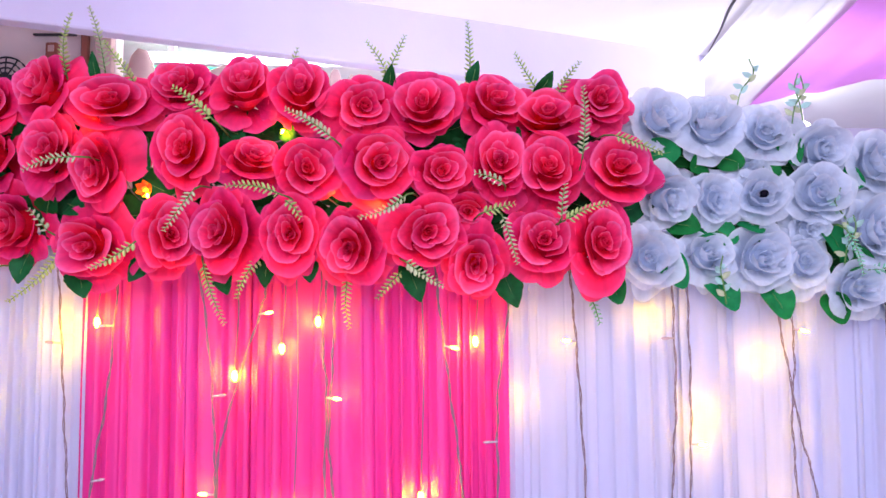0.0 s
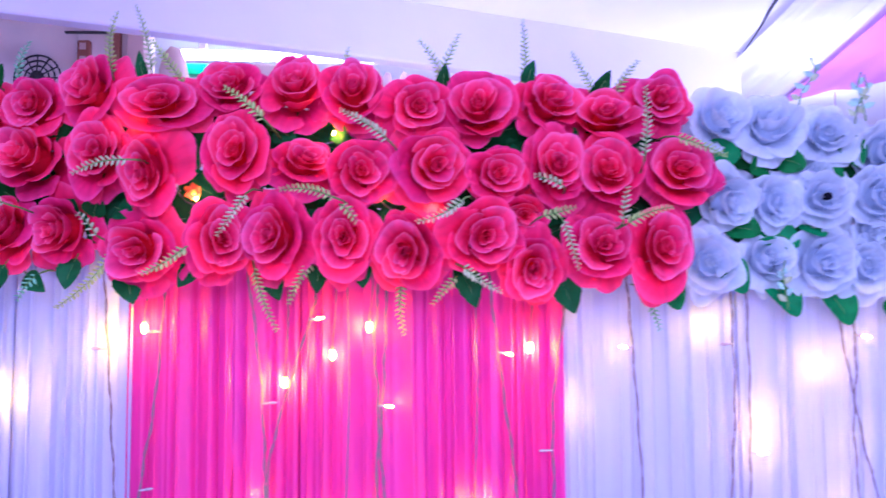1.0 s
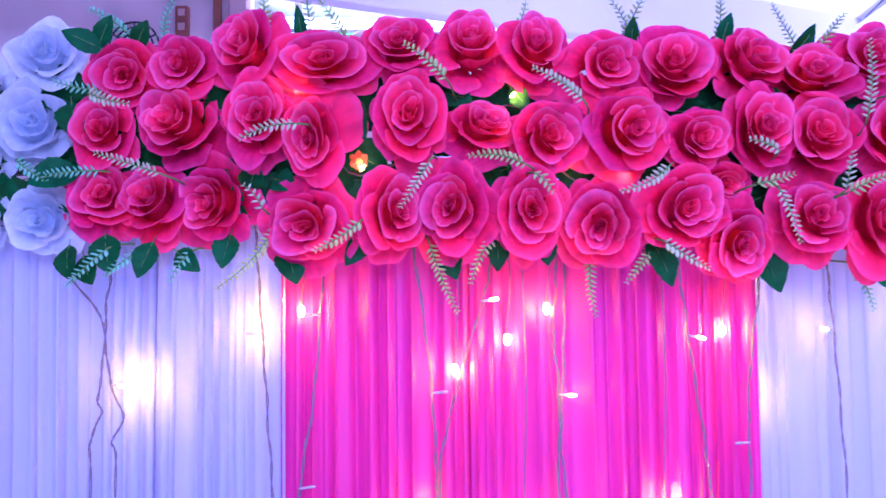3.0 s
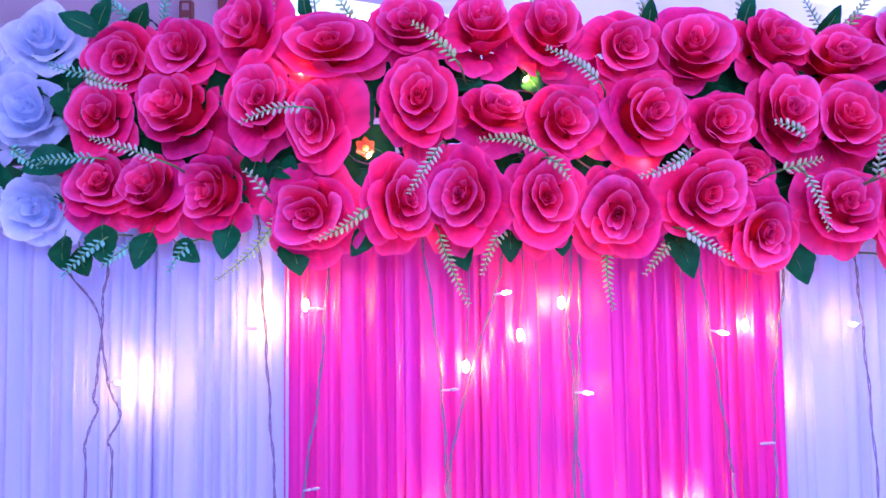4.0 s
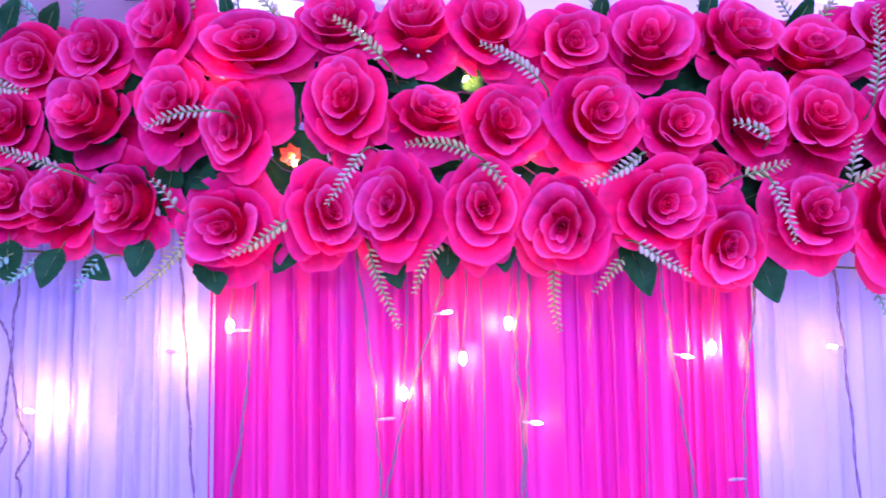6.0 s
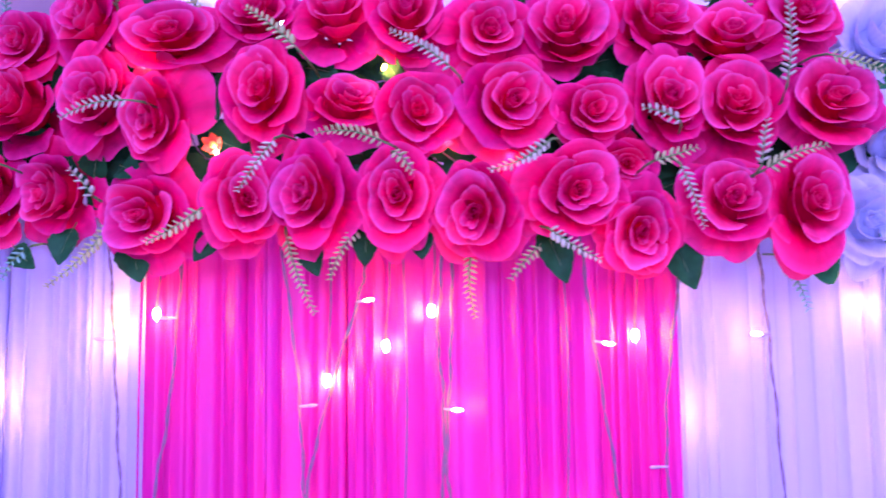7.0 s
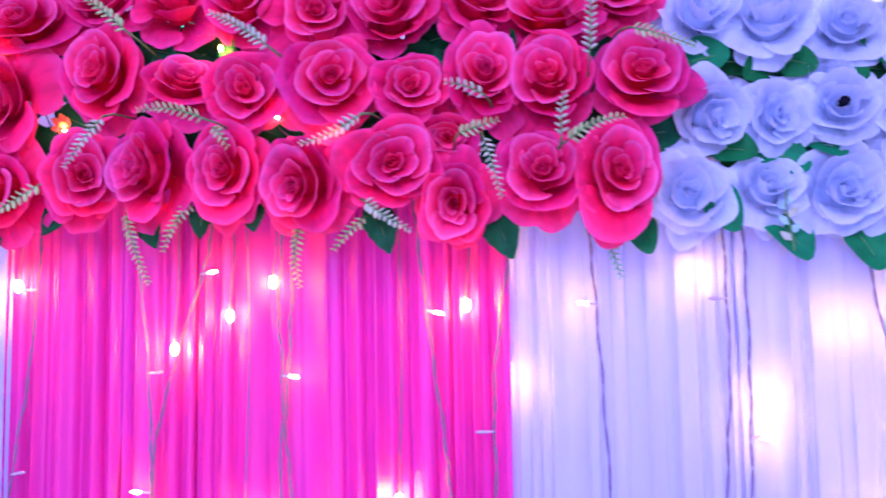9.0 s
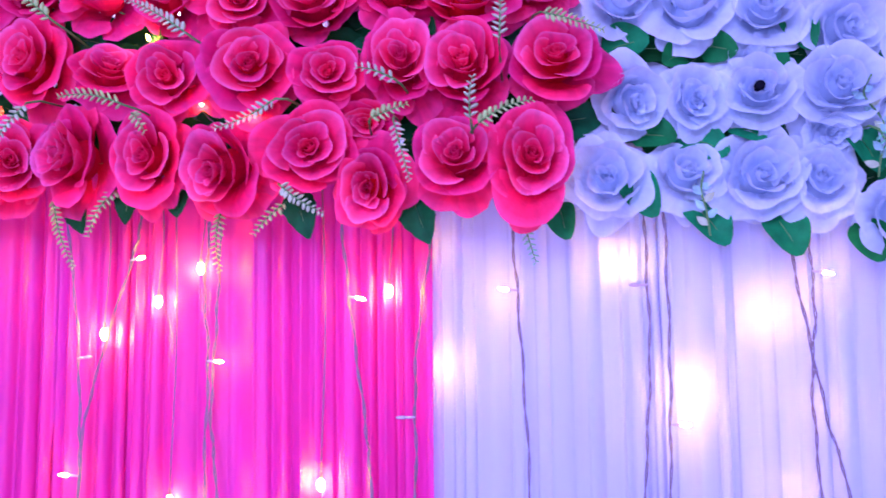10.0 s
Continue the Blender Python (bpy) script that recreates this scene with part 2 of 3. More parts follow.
mesh_object("globe", *tube([(0, 0, -0.10), (0, 0, -0.11), (0, 0, -0.13), (0, 0, -0.15), (0, 0, -0.16)], [0.012, 0.025, 0.032, 0.024, 0.006], 14), TUBE, wall_lamp, "glowing white globe")
# thin black tube for the line of shade between ceiling and cloth
shade_line = mesh_object("ceiling_edge_shade", *tube(smooth_line([(0.86, 1.5, 2.638), (0.885, 1.97, 2.636), (0.94, 2.25, 2.638), (0.98, 2.47, 2.636)], 24),
                                         [0.006 - 0.0002 * i for i in range(25)], 6), BLACK)
tagged(shade_line, "black tube standing for the shade line along the ceiling edge", "joint", kind="structure")

# the alcove behind the beam: partition, tube light, stacked cushions
part_wall = holder("partition_wall", (-0.86, 2.15, 0), "beige painted partition with switches and posts", "wall")
bevelled("panel", (-1.3, 0, 0), (0.16, 0.06, 2.635), BEIGE, part_wall)
bevelled("post", (0.076, -0.02, 0), (0.094, 0.0, 2.63), BROWN, part_wall, "reddish brown wooden post", 0.003)
bevelled("post", (0.115, -0.03, 0), (0.158, 0.0, 2.6), CLOTH_SKIN, part_wall, "blush painted post", 0.003)
bevelled("top_strip", (-0.05, -0.012, 2.577), (0.06, 0.0, 2.582), BLACK, part_wall, "dark top strip", 0.002)
sw = bevelled("switch_box", (-0.014, -0.02, 2.484), (0.018, 0.0, 2.556), BROWN, part_wall, "brown switch box", 0.004)
for z in (2.496, 2.530):
    bevelled("socket_face", (-0.006, -0.024, z), (0.010, -0.0205, z + 0.017), CLOTH_SKIN, sw, "pale switch face", 0.001)
fan = holder("wall_fan", (-0.963, 2.128, 2.452), "round dark wall fan with a wire grille", "fan")
for r in (0.058, 0.044, 0.030, 0.016):
    pts = [(r * math.cos(a), -0.02 + 0.1 * r, r * math.sin(a)) for a in [k * math.pi / 16 for k in range(33)]]
    mesh_object("grille_ring", *tube(pts, 0.0025, 6), BLACK, fan)
for k in range(12):
    a = k * math.pi / 6
    mesh_object("grille_spoke", *tube([(0, -0.02, 0), (0.058 * math.cos(a), -0.015, 0.058 * math.sin(a))], 0.002, 6), BLACK, fan)
mesh_object("hub", *tube([(0, -0.025, 0), (0, 0.022, 0)], 0.014, 14), BLACK, fan)

light = holder("tube_light", (-0.67, 2.34, 2.583), "bright white tube light on a green batten under the ceiling", "lamp")
light.rotation_euler = (0, 0, radians(4))
mesh_object("tube", *tube([(0, 0, 0.0), (1.15, 0, 0.0)], 0.014, 12), TUBE, light, "glowing white tube")
bevelled("batten", (0.0, 0.016, -0.052), (0.26, 0.05, -0.020), GREEN, light, "bright green batten", 0.003)
for x in (0.05, 1.1):
    bevelled("bracket", (x, -0.006, 0.008), (x + 0.02, 0.03, 0.056), SOCKET, light, "white ceiling bracket", 0.002)
lamp("tube_lamp", "AREA", look((-0.15, 2.30, 2.55), (-0.15, 1.9, 2.50)), 1.2, (0.95, 1.0, 1.0), 1.0, 0.05)


def cushion(x, y, top, w, d, label):
    """An upright stuffed bolster standing on the ledge."""
    n, m = 20, 14
    z0 = 2.06
    h = top - z0
    verts = []
    for i in range(n):
        a = 2 * math.pi * i / (n - 1)
        for j in range(m):
            b = -math.pi / 2 + math.pi * j / (m - 1)
            ring = max(0.0, math.cos(b)) ** 0.6
            cx = math.copysign(abs(math.cos(a)) ** 0.7, math.cos(a)) * ring
            cz = math.copysign(abs(math.sin(a)) ** 0.7, math.sin(a)) * ring
            k = 1 + 0.04 * noise.noise((cx * 2 + x * 7, cz * 2, b))
            verts.append((w / 2 * cx * k, d / 2 * math.sin(b), h / 2 * cz * k))
    ob = mesh_object("cushion", verts, grid_faces(n, m), CLOTH_SKIN)
    ob.location = (x, y, z0 + h / 2 - 0.004)
    return tagged(ob, label, "cushion", "cushions on the ledge")


ledge = bevelled("ledge", (-0.69, 2.10, 2.02), (0.35, 2.50, 2.06), BEIGE)
tagged(ledge, "beige masonry ledge in the alcove", "ledge", kind="structure")
v, f = box((-0.68, 2.12, 0.0), (0.33, 2.48, 2.02))
tagged(mesh_object("ledge_wall", v, f, BEIGE, smooth=False), "beige masonry under the ledge", "wall", kind="structure")
cushion(-0.64, 2.17, 2.555, 0.085, 0.10, "tall blush cloth bolster on the ledge")
cushion(-0.413, 2.2, 2.522, 0.20, 0.12, "wide blush cushion on the ledge")
cushion(-0.134, 2.2, 2.512, 0.048, 0.07, "narrow blush bolster on the ledge")
cushion(-0.088, 2.2, 2.498, 0.042, 0.07, "narrow blush bolster on the ledge")
cushion(-0.042, 2.2, 2.498, 0.046, 0.07, "narrow blush bolster on the ledge")


# ---- backdrop: stand and curtains ----
stand = holder("backdrop_stand", (0, 1.53, 0), "dark steel pipe stand behind the curtains", "stand")
for z, x1 in ((1.99, 1.7), (2.07, 1.7), (2.17, 0.72)):
    mesh_object("rail", *tube([(-1.7, 0, z), (x1, 0, z)], 0.008, 10), STEEL, stand)
for x in (-1.65, 1.65):
    mesh_object("upright", *tube([(x, 0, 0.0), (x, 0, 2.18)], 0.012, 10), STEEL, stand)
for x in [-1.5 + 0.15 * k for k in range(21)]:
    mesh_object("tie_wire", *tube([(x, -0.01, 1.93), (x + 0.01, -0.012, 2.17 if x < 0.7 else 2.08)], 0.002, 6), STEEL, stand)


# added housing below the beam fill; no such strip is known here
strip = holder("beam_fill_housing", (0.25, 1.70, 2.04), "added white housing under the beam fill, behind the garland rail", "lamp")
bevelled("body", (-0.56, -0.05, -0.012), (0.56, 0.03, 0.004), SOCKET, strip, "white strip body", 0.003)
for x in (-0.4, 0.4):
    bevelled("bracket", (x, -0.17, -0.006), (x + 0.02, -0.05, 0.026), STEEL, strip, "dark steel bracket", 0.002)


def curtain(x0, x1, y, mat, label, seed, period=0.030, amp=0.011):
    rnd = random.Random(seed)
    n, rows = int((x1 - x0) / 0.0035), 14
    phase, k, verts = 0.0, 1.0, []
    ph = []
    amps = []
    a_now = 1.0
    for i in range(n):
        if i % 9 == 0:
            k = rnd.uniform(0.45, 1.9)
        if i % 13 == 0:
            a_target = rnd.uniform(0.45, 1.35)
        a_now += (a_target - a_now) * 0.12
        phase += 0.0035 / period * 2 * math.pi * k
        ph.append(phase)
        amps.append(a_now)
    for i in range(n):
        x = x0 + (x1 - x0) * i / (n - 1)
        for j in range(rows):
            z = 0.03 + (2.0 - 0.03) * j / (rows - 1)
            drop = (2.0 - z)
            p = ph[i] + 0.5 * noise.noise((x * 3, z * 1.2, seed))
            w = math.sin(p) + 0.35 * math.sin(2.3 * p + seed)
            yy = y + amp * amps[i] * w * (0.75 + 0.25 * drop) + 0.010 * noise.noise((x * 4, z * 0.8, seed + 5))
            xx = x + 0.003 * math.sin(2 * p + 1) + 0.006 * noise.noise((x * 5, z * 1.5, seed + 9))
            verts.append((xx, yy, z))
    ob = mesh_object("curtain", verts, grid_faces(n, rows), mat)
    return tagged(ob, label, "curtain", "pleated backdrop curtains")


curtain(-1.70, -0.505, 1.515, CURTAIN_WHITE, "white sheer pleated curtain beside the pink one", 3, 0.042, 0.006)
curtain(-0.525, 0.245, 1.500, CURTAIN_PINK, "hot pink sheer pleated curtain under the garland", 11, 0.046, 0.010)
curtain(0.225, 1.70, 1.515, CURTAIN_WHITE, "white sheer pleated curtain beside the pink one", 7, 0.042, 0.006)


# ---- fairy lights ----
def bulb(parent, p, way, lit):
    """A small lamp with its socket, sticking out from the cable."""
    d = Vector(way).normalized()
    p = Vector(p)
    s = mesh_object("bulb", *tube([p, p + d * 0.006, p + d * 0.013], [0.0013, 0.0018, 0.0020], 8), SOCKET, parent, "small pale socket")
    mesh_object("glass_tip", *tube([p + d * 0.0132, p + d * 0.018, p + d * 0.024, p + d * 0.027], [0.0022, 0.0027, 0.0022, 0.0007], 8),
                BULB_SOFT if lit else BULB_DIM, s, "glowing warm tip" if lit else "clear tip")
    return p + d * 0.02


def string_light(points, y, bulbs, label):
    pts = smooth_line([(x, y, z) for x, z in points], 70)
    ob = holder("string_light", pts[0], label, "string light", "fairy light strings")
    base = Vector(pts[0])
    for strand in (0, math.pi):
        line = []
        for i, p in enumerate(pts):
            a = i * 0.9 + strand
            line.append(p - base + Vector((0.0014 * math.cos(a) + 0.0012 * math.sin(i * 0.7), 0.0014 * math.sin(a), 0)))
        mesh_object("cable", *tube(line, 0.0011, 6), WIRE, ob)
    for (x, z, dx, dz, lit) in bulbs:
        near = min(pts, key=lambda q: abs(q.z - z))
        start = Vector((near.x, near.y - 0.002, z))
        bulb(ob, start - base, (dx, -0.25, dz), lit)
    return ob


GREYCABLE = "twisted grey fairy light cable hanging before the curtain"
string_light([(-0.560, 2.0), (-0.558, 1.937), (-0.549, 1.807), (-0.540, 1.66), (-0.530, 1.50), (-0.52, 1.2)], 1.475, [(-0.55, 1.80, -1, 0.1, 0)], GREYCABLE)
string_light([(-0.450, 2.0), (-0.453, 1.906), (-0.468, 1.707), (-0.493, 1.53), (-0.50, 1.2)], 1.475, [(-0.46, 1.83, -1, 0, 0), (-0.48, 1.56, 1, 0.2, 0)], GREYCABLE)
string_light([(-0.315, 2.0), (-0.309, 1.926), (-0.287, 1.755), (-0.278, 1.60), (-0.278, 1.527), (-0.29, 1.2)], 1.472, [(-0.28, 1.705, 1, 0.1, 0), (-0.285, 1.535, -1, 0.1, 1)], GREYCABLE)
string_light([(-0.190, 1.99), (-0.190, 1.90), (-0.203, 1.845), (-0.251, 1.685), (-0.274, 1.548), (-0.27, 1.2)], 1.468, [(-0.195, 1.848, 1, 0.15, 1)], GREYCABLE)
string_light([(-0.095, 1.99), (-0.084, 1.90), (-0.090, 1.80), (-0.083, 1.70), (-0.086, 1.52), (-0.08, 1.2)], 1.470, [(-0.085, 1.70, 1, -0.05, 1)], GREYCABLE)
string_light([(-0.072, 1.99), (-0.070, 1.86), (-0.074, 1.75), (-0.080, 1.62), (-0.07, 1.50), (-0.07, 1.2)], 1.476, [], GREYCABLE)
string_light([(0.105, 1.99), (0.115, 1.883), (0.130, 1.751), (0.150, 1.60), (0.156, 1.521), (0.17, 1.2)], 1.470, [(0.12, 1.79, 1, -0.2, 1)], GREYCABLE)
string_light([(0.250, 1.99), (0.243, 1.872), (0.221, 1.70), (0.219, 1.52), (0.21, 1.2)], 1.472, [(0.22, 1.62, -1, 0, 0)], GREYCABLE)
string_light([(0.350, 1.99), (0.357, 1.902), (0.367, 1.749), (0.377, 1.517), (0.38, 1.2)], 1.478, [(0.36, 1.795, -1, 0.1, 1)], GREYCABLE)
string_light([(0.545, 1.99), (0.543, 1.881), (0.544, 1.697), (0.533, 1.515), (0.53, 1.2)], 1.478, [(0.543, 1.80, -1, 0, 0)], GREYCABLE)
string_light([(0.568, 1.99), (0.570, 1.891), (0.571, 1.697), (0.566, 1.514), (0.56, 1.2)], 1.478, [(0.57, 1.61, 1, 0, 1)], GREYCABLE)
string_light([(0.722, 1.99), (0.730, 1.89), (0.750, 1.756), (0.774, 1.614), (0.796, 1.511), (0.82, 1.2)], 1.478, [], GREYCABLE)
string_light([(0.761, 1.99), (0.761, 1.859), (0.763, 1.756), (0.755, 1.65), (0.76, 1.5), (0.76, 1.2)], 1.476, [(0.76, 1.815, 1, -0.2, 1)], GREYCABLE)
string_light([(-0.87, 1.96), (-0.841, 1.886), (-0.798, 1.828), (-0.796, 1.762), (-0.803, 1.705), (-0.798, 1.68), (-0.814, 1.64), (-0.814, 1.574), (-0.82, 1.2)], 1.474, [], GREYCABLE)
string_light([(-0.785, 1.97), (-0.787, 1.894), (-0.794, 1.828), (-0.787, 1.737), (-0.765, 1.672), (-0.781, 1.639), (-0.775, 1.573), (-0.78, 1.2)], 1.477, [(-0.785, 1.725, 1, -0.1, 1)], GREYCABLE)
string_light([(0.93, 1.95), (0.94, 1.8), (0.935, 1.6), (0.95, 1.4), (0.94, 1.2)], 1.478, [(0.94, 1.7, 1, 0, 0)], GREYCABLE)

# larger bulbs: some before the pink cloth, some behind the white cloth, glowing through it
def glow_string(y, bulbs, label):
    ob = holder("string_light", (0, y, 1.985), label, "string light", "fairy light strings")
    mesh_object("cable", *tube(smooth_line([(-1.5 + 0.2 * k, 0.004, -0.012 * (k % 2)) for k in range(16)], 60), 0.0013, 6), WIRE, ob)
    for x, z, k in bulbs:
        d = z - 1.985
        mesh_object("drop_cable", *tube(smooth_line([(x, 0, -0.005), (x + 0.006, 0, d * 0.5), (x, 0, d + 0.018)], 12), 0.0010, 6), WIRE, ob)
        base = mesh_object("bulb", *tube([(x, 0, d + 0.018), (x, 0, d + 0.008)], [0.0016, 0.0022], 8), WIRE, ob, "small grey socket")
        mesh_object("glass_globe", *tube([(x, 0, d + 0.0078), (x, 0, d + 0.004), (x, 0, d - 0.002), (x, 0, d - 0.007), (x, 0, d - 0.009)],
                                         [0.003, 0.0045, 0.005, 0.003, 0.001], 10), BULB if k >= 0.7 else BULB_MID if k >= 0.6 else BULB_SOFT if k >= 0.5 else BULB_FAINT, base, "glowing warm globe")
    return ob


glow_string(1.476, [(-0.488, 1.836, 0.8), (-0.163, 1.787, 0.6), (-0.099, 1.835, 0.6), (0.083, 1.525, 0.7), (-0.246, 1.740, 0.8),
                    (0.182, 1.797, 0.8), (-0.140, 1.500, 0.5)],
            "warm fairy lights hanging before the pink curtain")
glow_string(1.556, [(-0.565, 1.812, 0.6), (0.236, 1.69, 0.5), (0.236, 1.86, 0.4), (-0.750, 1.724, 0.6), (0.514, 1.835, 0.5), (0.714, 1.76, 0.5), (0.603, 1.662, 0.5),
                    (0.74, 1.524, 0.4), (0.775, 1.63, 0.4)], "warm fairy lights glowing through the white curtains")
TUCKED = ((-0.160, 0.0, 0.110), (-0.078, 0.0, 0.006), (0.004, -0.01, -0.020), (-0.490, 0.0, 0.122), (-0.392, 0.01, 0.000))
tuck = holder("string_light", (0, 1.425, 2.05), "warm fairy lights tucked between the roses", "string light", "fairy light strings")
mesh_object("cable", *tube(smooth_line([(-0.75, 0.03, 0.06), (-0.49, 0.02, 0.118), (-0.392, 0.02, -0.004), (-0.16, 0.02, 0.106), (-0.078, 0.02, 0.002), (0.004, 0.01, -0.024), (0.25, 0.03, 0.0), (0.5, 0.05, 0.0)], 60), 0.0013, 6), WIRE, tuck)
for p in TUCKED:
    bulb(tuck, p, (0.3, -1, 0.2), 1)


# ---- flowers ----
def cup_petal(rnd, phi, half, reach, z0, rim, curl, ruffle, close, skew, flare, nu=17, nv=8):
    """One bowl-shaped petal round the +Z axis, base first; skew tucks one side edge under its neighbour."""
    verts = []
    k1, k2, k3 = rnd.uniform(0, 6.28), rnd.uniform(0, 6.28), rnd.uniform(0, 6.28)
    notch = rnd.uniform(-0.02, 0.07)
    lean = rnd.uniform(-0.06, 0.06)
    fold = rnd.uniform(0.5, 1.7)
    peak, rise = rnd.uniform(-0.5, 0.5), rnd.uniform(0.0, 0.05)
    for i in range(nu):
        u = -1 + 2 * i / (nu - 1)
        top = 1 - 0.20 * abs(u) ** 3 - notch * math.exp(-(u * 3) ** 2) + lean * u + rise * math.exp(-abs(u - peak) * 6)
        for j in range(nv):
            v = j / (nv - 1) * top
            wide = half * (0.35 + 0.65 * min(1, v * 1.5) ** 0.8)
            a = phi + u * wide + 0.04 * math.sin(3 * v + k3)
            r = 0.03 + (reach - 0.03) * v ** flare * (1 + skew * u) * (1 - close * v ** 3)
            z = z0 + (rim - z0) * v ** 1.15
            e = max(0.0, v - 0.66) / 0.34
            r += curl * e ** 1.3 * fold
            z -= curl * 1.1 * e ** 2.2 * fold * (0.7 + 0.6 * u * u)
            w = v ** 2.5
            r += ruffle * w * (math.sin(u * 2.8 + k1) + 0.5 * math.sin(u * 6 + k2) + 0.14 * math.sin(u * 12 + k3))
            z += ruffle * w * (0.9 * math.sin(u * 3.6 + k2) + 0.4 * math.sin(u * 6.5 + k1) + 0.12 * math.sin(u * 13 + k2))
            verts.append((r * math.cos(a), r * math.sin(a), z))
    return verts, grid_faces(nu, nv)


# rings from the heart outwards: petals, reach, base, rim, half width, curl, ruffle, closing, share of the tilt, flare
PINK_RINGS = ((2, 0.24, 0.10, 0.60, 1.75, 0.01, 0.050, 0.0, 1.0, 0.65), (3, 0.44, 0.00, 0.66, 1.35, 0.04, 0.055, 0.0, 1.0, 0.58), (3, 0.66, -0.20, 0.62, 1.25, 0.08, 0.060, 0.0, 1.0, 0.52),
              (4, 0.85, -0.42, 0.36, 1.02, 0.15, 0.065, 0.0, 0.9, 0.50), (5, 0.86, -0.60, -0.12, 0.88, 0.26, 0.090, 0.0, 0.6, 0.60))
GREY_RINGS = ((2, 0.26, 0.05, 0.57, 1.75, 0.00, 0.060, 0.15, 1.0, 0.50), (3, 0.50, -0.12, 0.65, 1.30, 0.02, 0.070, 0.12, 1.0, 0.42), (3, 0.74, -0.32, 0.56, 1.25, 0.07, 0.080, 0.04, 0.95, 0.42),
              (4, 0.86, -0.46, 0.20, 0.98, 0.18, 0.095, 0.0, 0.7, 0.50), (4, 0.80, -0.56, -0.15, 0.85, 0.20, 0.095, 0.0, 0.5, 0.60))


def rose(x, y, z, w, h, cx, cz, cup, seed, rings, mat, inner, label, group):
    """An open silk rose, w by h metres, its cup leaning by cx, cz of the half size and cup times the usual width."""
    rnd = random.Random(seed)
    ob = holder("rose", (x, y, z), label, "flower", group)
    spin = rnd.uniform(0, 6.28)
    size = (w / 2, (w + h) / 4, h / 2)
    away = math.hypot(cx, cz)
    tilt = math.asin(min(0.8, away / 0.85))
    lean = Vector((cz, 0, -cx)) if away > 0.001 else Vector((1, 0, 0))

    def place(p, share):
        q = Vector((p[0], -p[2] - 0.3, p[1]))
        q = Matrix.Rotation(-tilt * share, 3, lean) @ q
        return (q.x * size[0], (q.y + 0.3) * size[1], q.z * size[2])

    squash, axis = rnd.uniform(0.62, 0.85), rnd.uniform(0, 3.14)
    for ring, (count, reach, z0, rim, half, curl, ruffle, close, share, flare) in enumerate(rings):
        grow = cup if ring < len(rings) - 1 else 1.0
        outer = ring == len(rings) - 1
        for k in range(count):
            phi = spin + ring * 0.9 + (k + rnd.uniform(-0.16, 0.16)) * 2 * math.pi / count
            v, f = cup_petal(rnd, phi, half * rnd.uniform(0.9, 1.15), reach * grow * rnd.uniform(0.94, 1.10 if outer else 1.05), z0, rim + (rnd.uniform(-0.26, 0.14) if outer else rnd.uniform(-0.07, 0.07)),
                             curl * rnd.uniform(0.5, 1.5), ruffle, close, 0.0 if outer else 0.10, flare)
            if ring < 2:
                # the heart is squeezed into folds
                narrow = squash if ring == 0 else (1 + squash) / 2
                along = [p[0] * math.cos(axis) + p[1] * math.sin(axis) for p in v]
                v = [(p[0] - (1 - narrow) * d * math.cos(axis), p[1] - (1 - narrow) * d * math.sin(axis), p[2]) for p, d in zip(v, along)]
            pts = [place(p, share) for p in v]
            # painted shade reaches higher on the outer petals
            mesh_object("petal", pts, f, mat if ring > 2 else inner, ob, shade_to_rim=[(q % 8 / 7) ** (1.25 if ring < 3 else 1.6) for q in range(len(pts))],
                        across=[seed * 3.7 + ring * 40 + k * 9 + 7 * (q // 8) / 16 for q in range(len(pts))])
    core = []
    for k in range(30):
        a, t = spin + k * 0.48, k / 29
        for hz in (0.20, 0.46, 0.58 + 0.03 * math.sin(k * 1.1)):
            r = (0.02 + 0.15 * t * (1.0 if hz < 0.4 else 0.88)) * cup * (1 + 0.22 * math.sin(k * 0.9 + seed))
            core.append(place((r * math.cos(a), r * math.sin(a), hz - 0.03 * t), 1.0))
    mesh_object("heart", core, grid_faces(30, 3), inner, ob, shade_to_rim=[0.15 + 0.35 * (q % 3) for q in range(len(core))])
    dome = []
    for hr, hz in ((0.005, 0.22), (0.16, 0.12), (0.30, -0.06), (0.42, -0.24), (0.36, -0.42)):
        for k in range(11):
            a = k * math.pi / 5
            dome.append(place((hr * math.cos(a), hr * math.sin(a), hz), 0.8))
    mesh_object("receptacle", dome, grid_faces(5, 11), inner, ob, shade_to_rim=[0.0] * len(dome))
    mesh_object("calyx", *tube([place(p, 0.3) for p in ((0, 0, -0.40), (0, 0, -0.6), (0.05, 0.1, -1.0))], [0.009, 0.007, 0.003], 8), STEM, ob, "green calyx")
    return ob


def bearing(cx, cz):
    """Words on how a flower is turned."""
    if cz > 0.24:
        return "tipped upwards"
    if cz < -0.12:
        return "nodding downwards"
    if abs(cx) > 0.2:
        return "turned sideways"
    return "facing the hall"


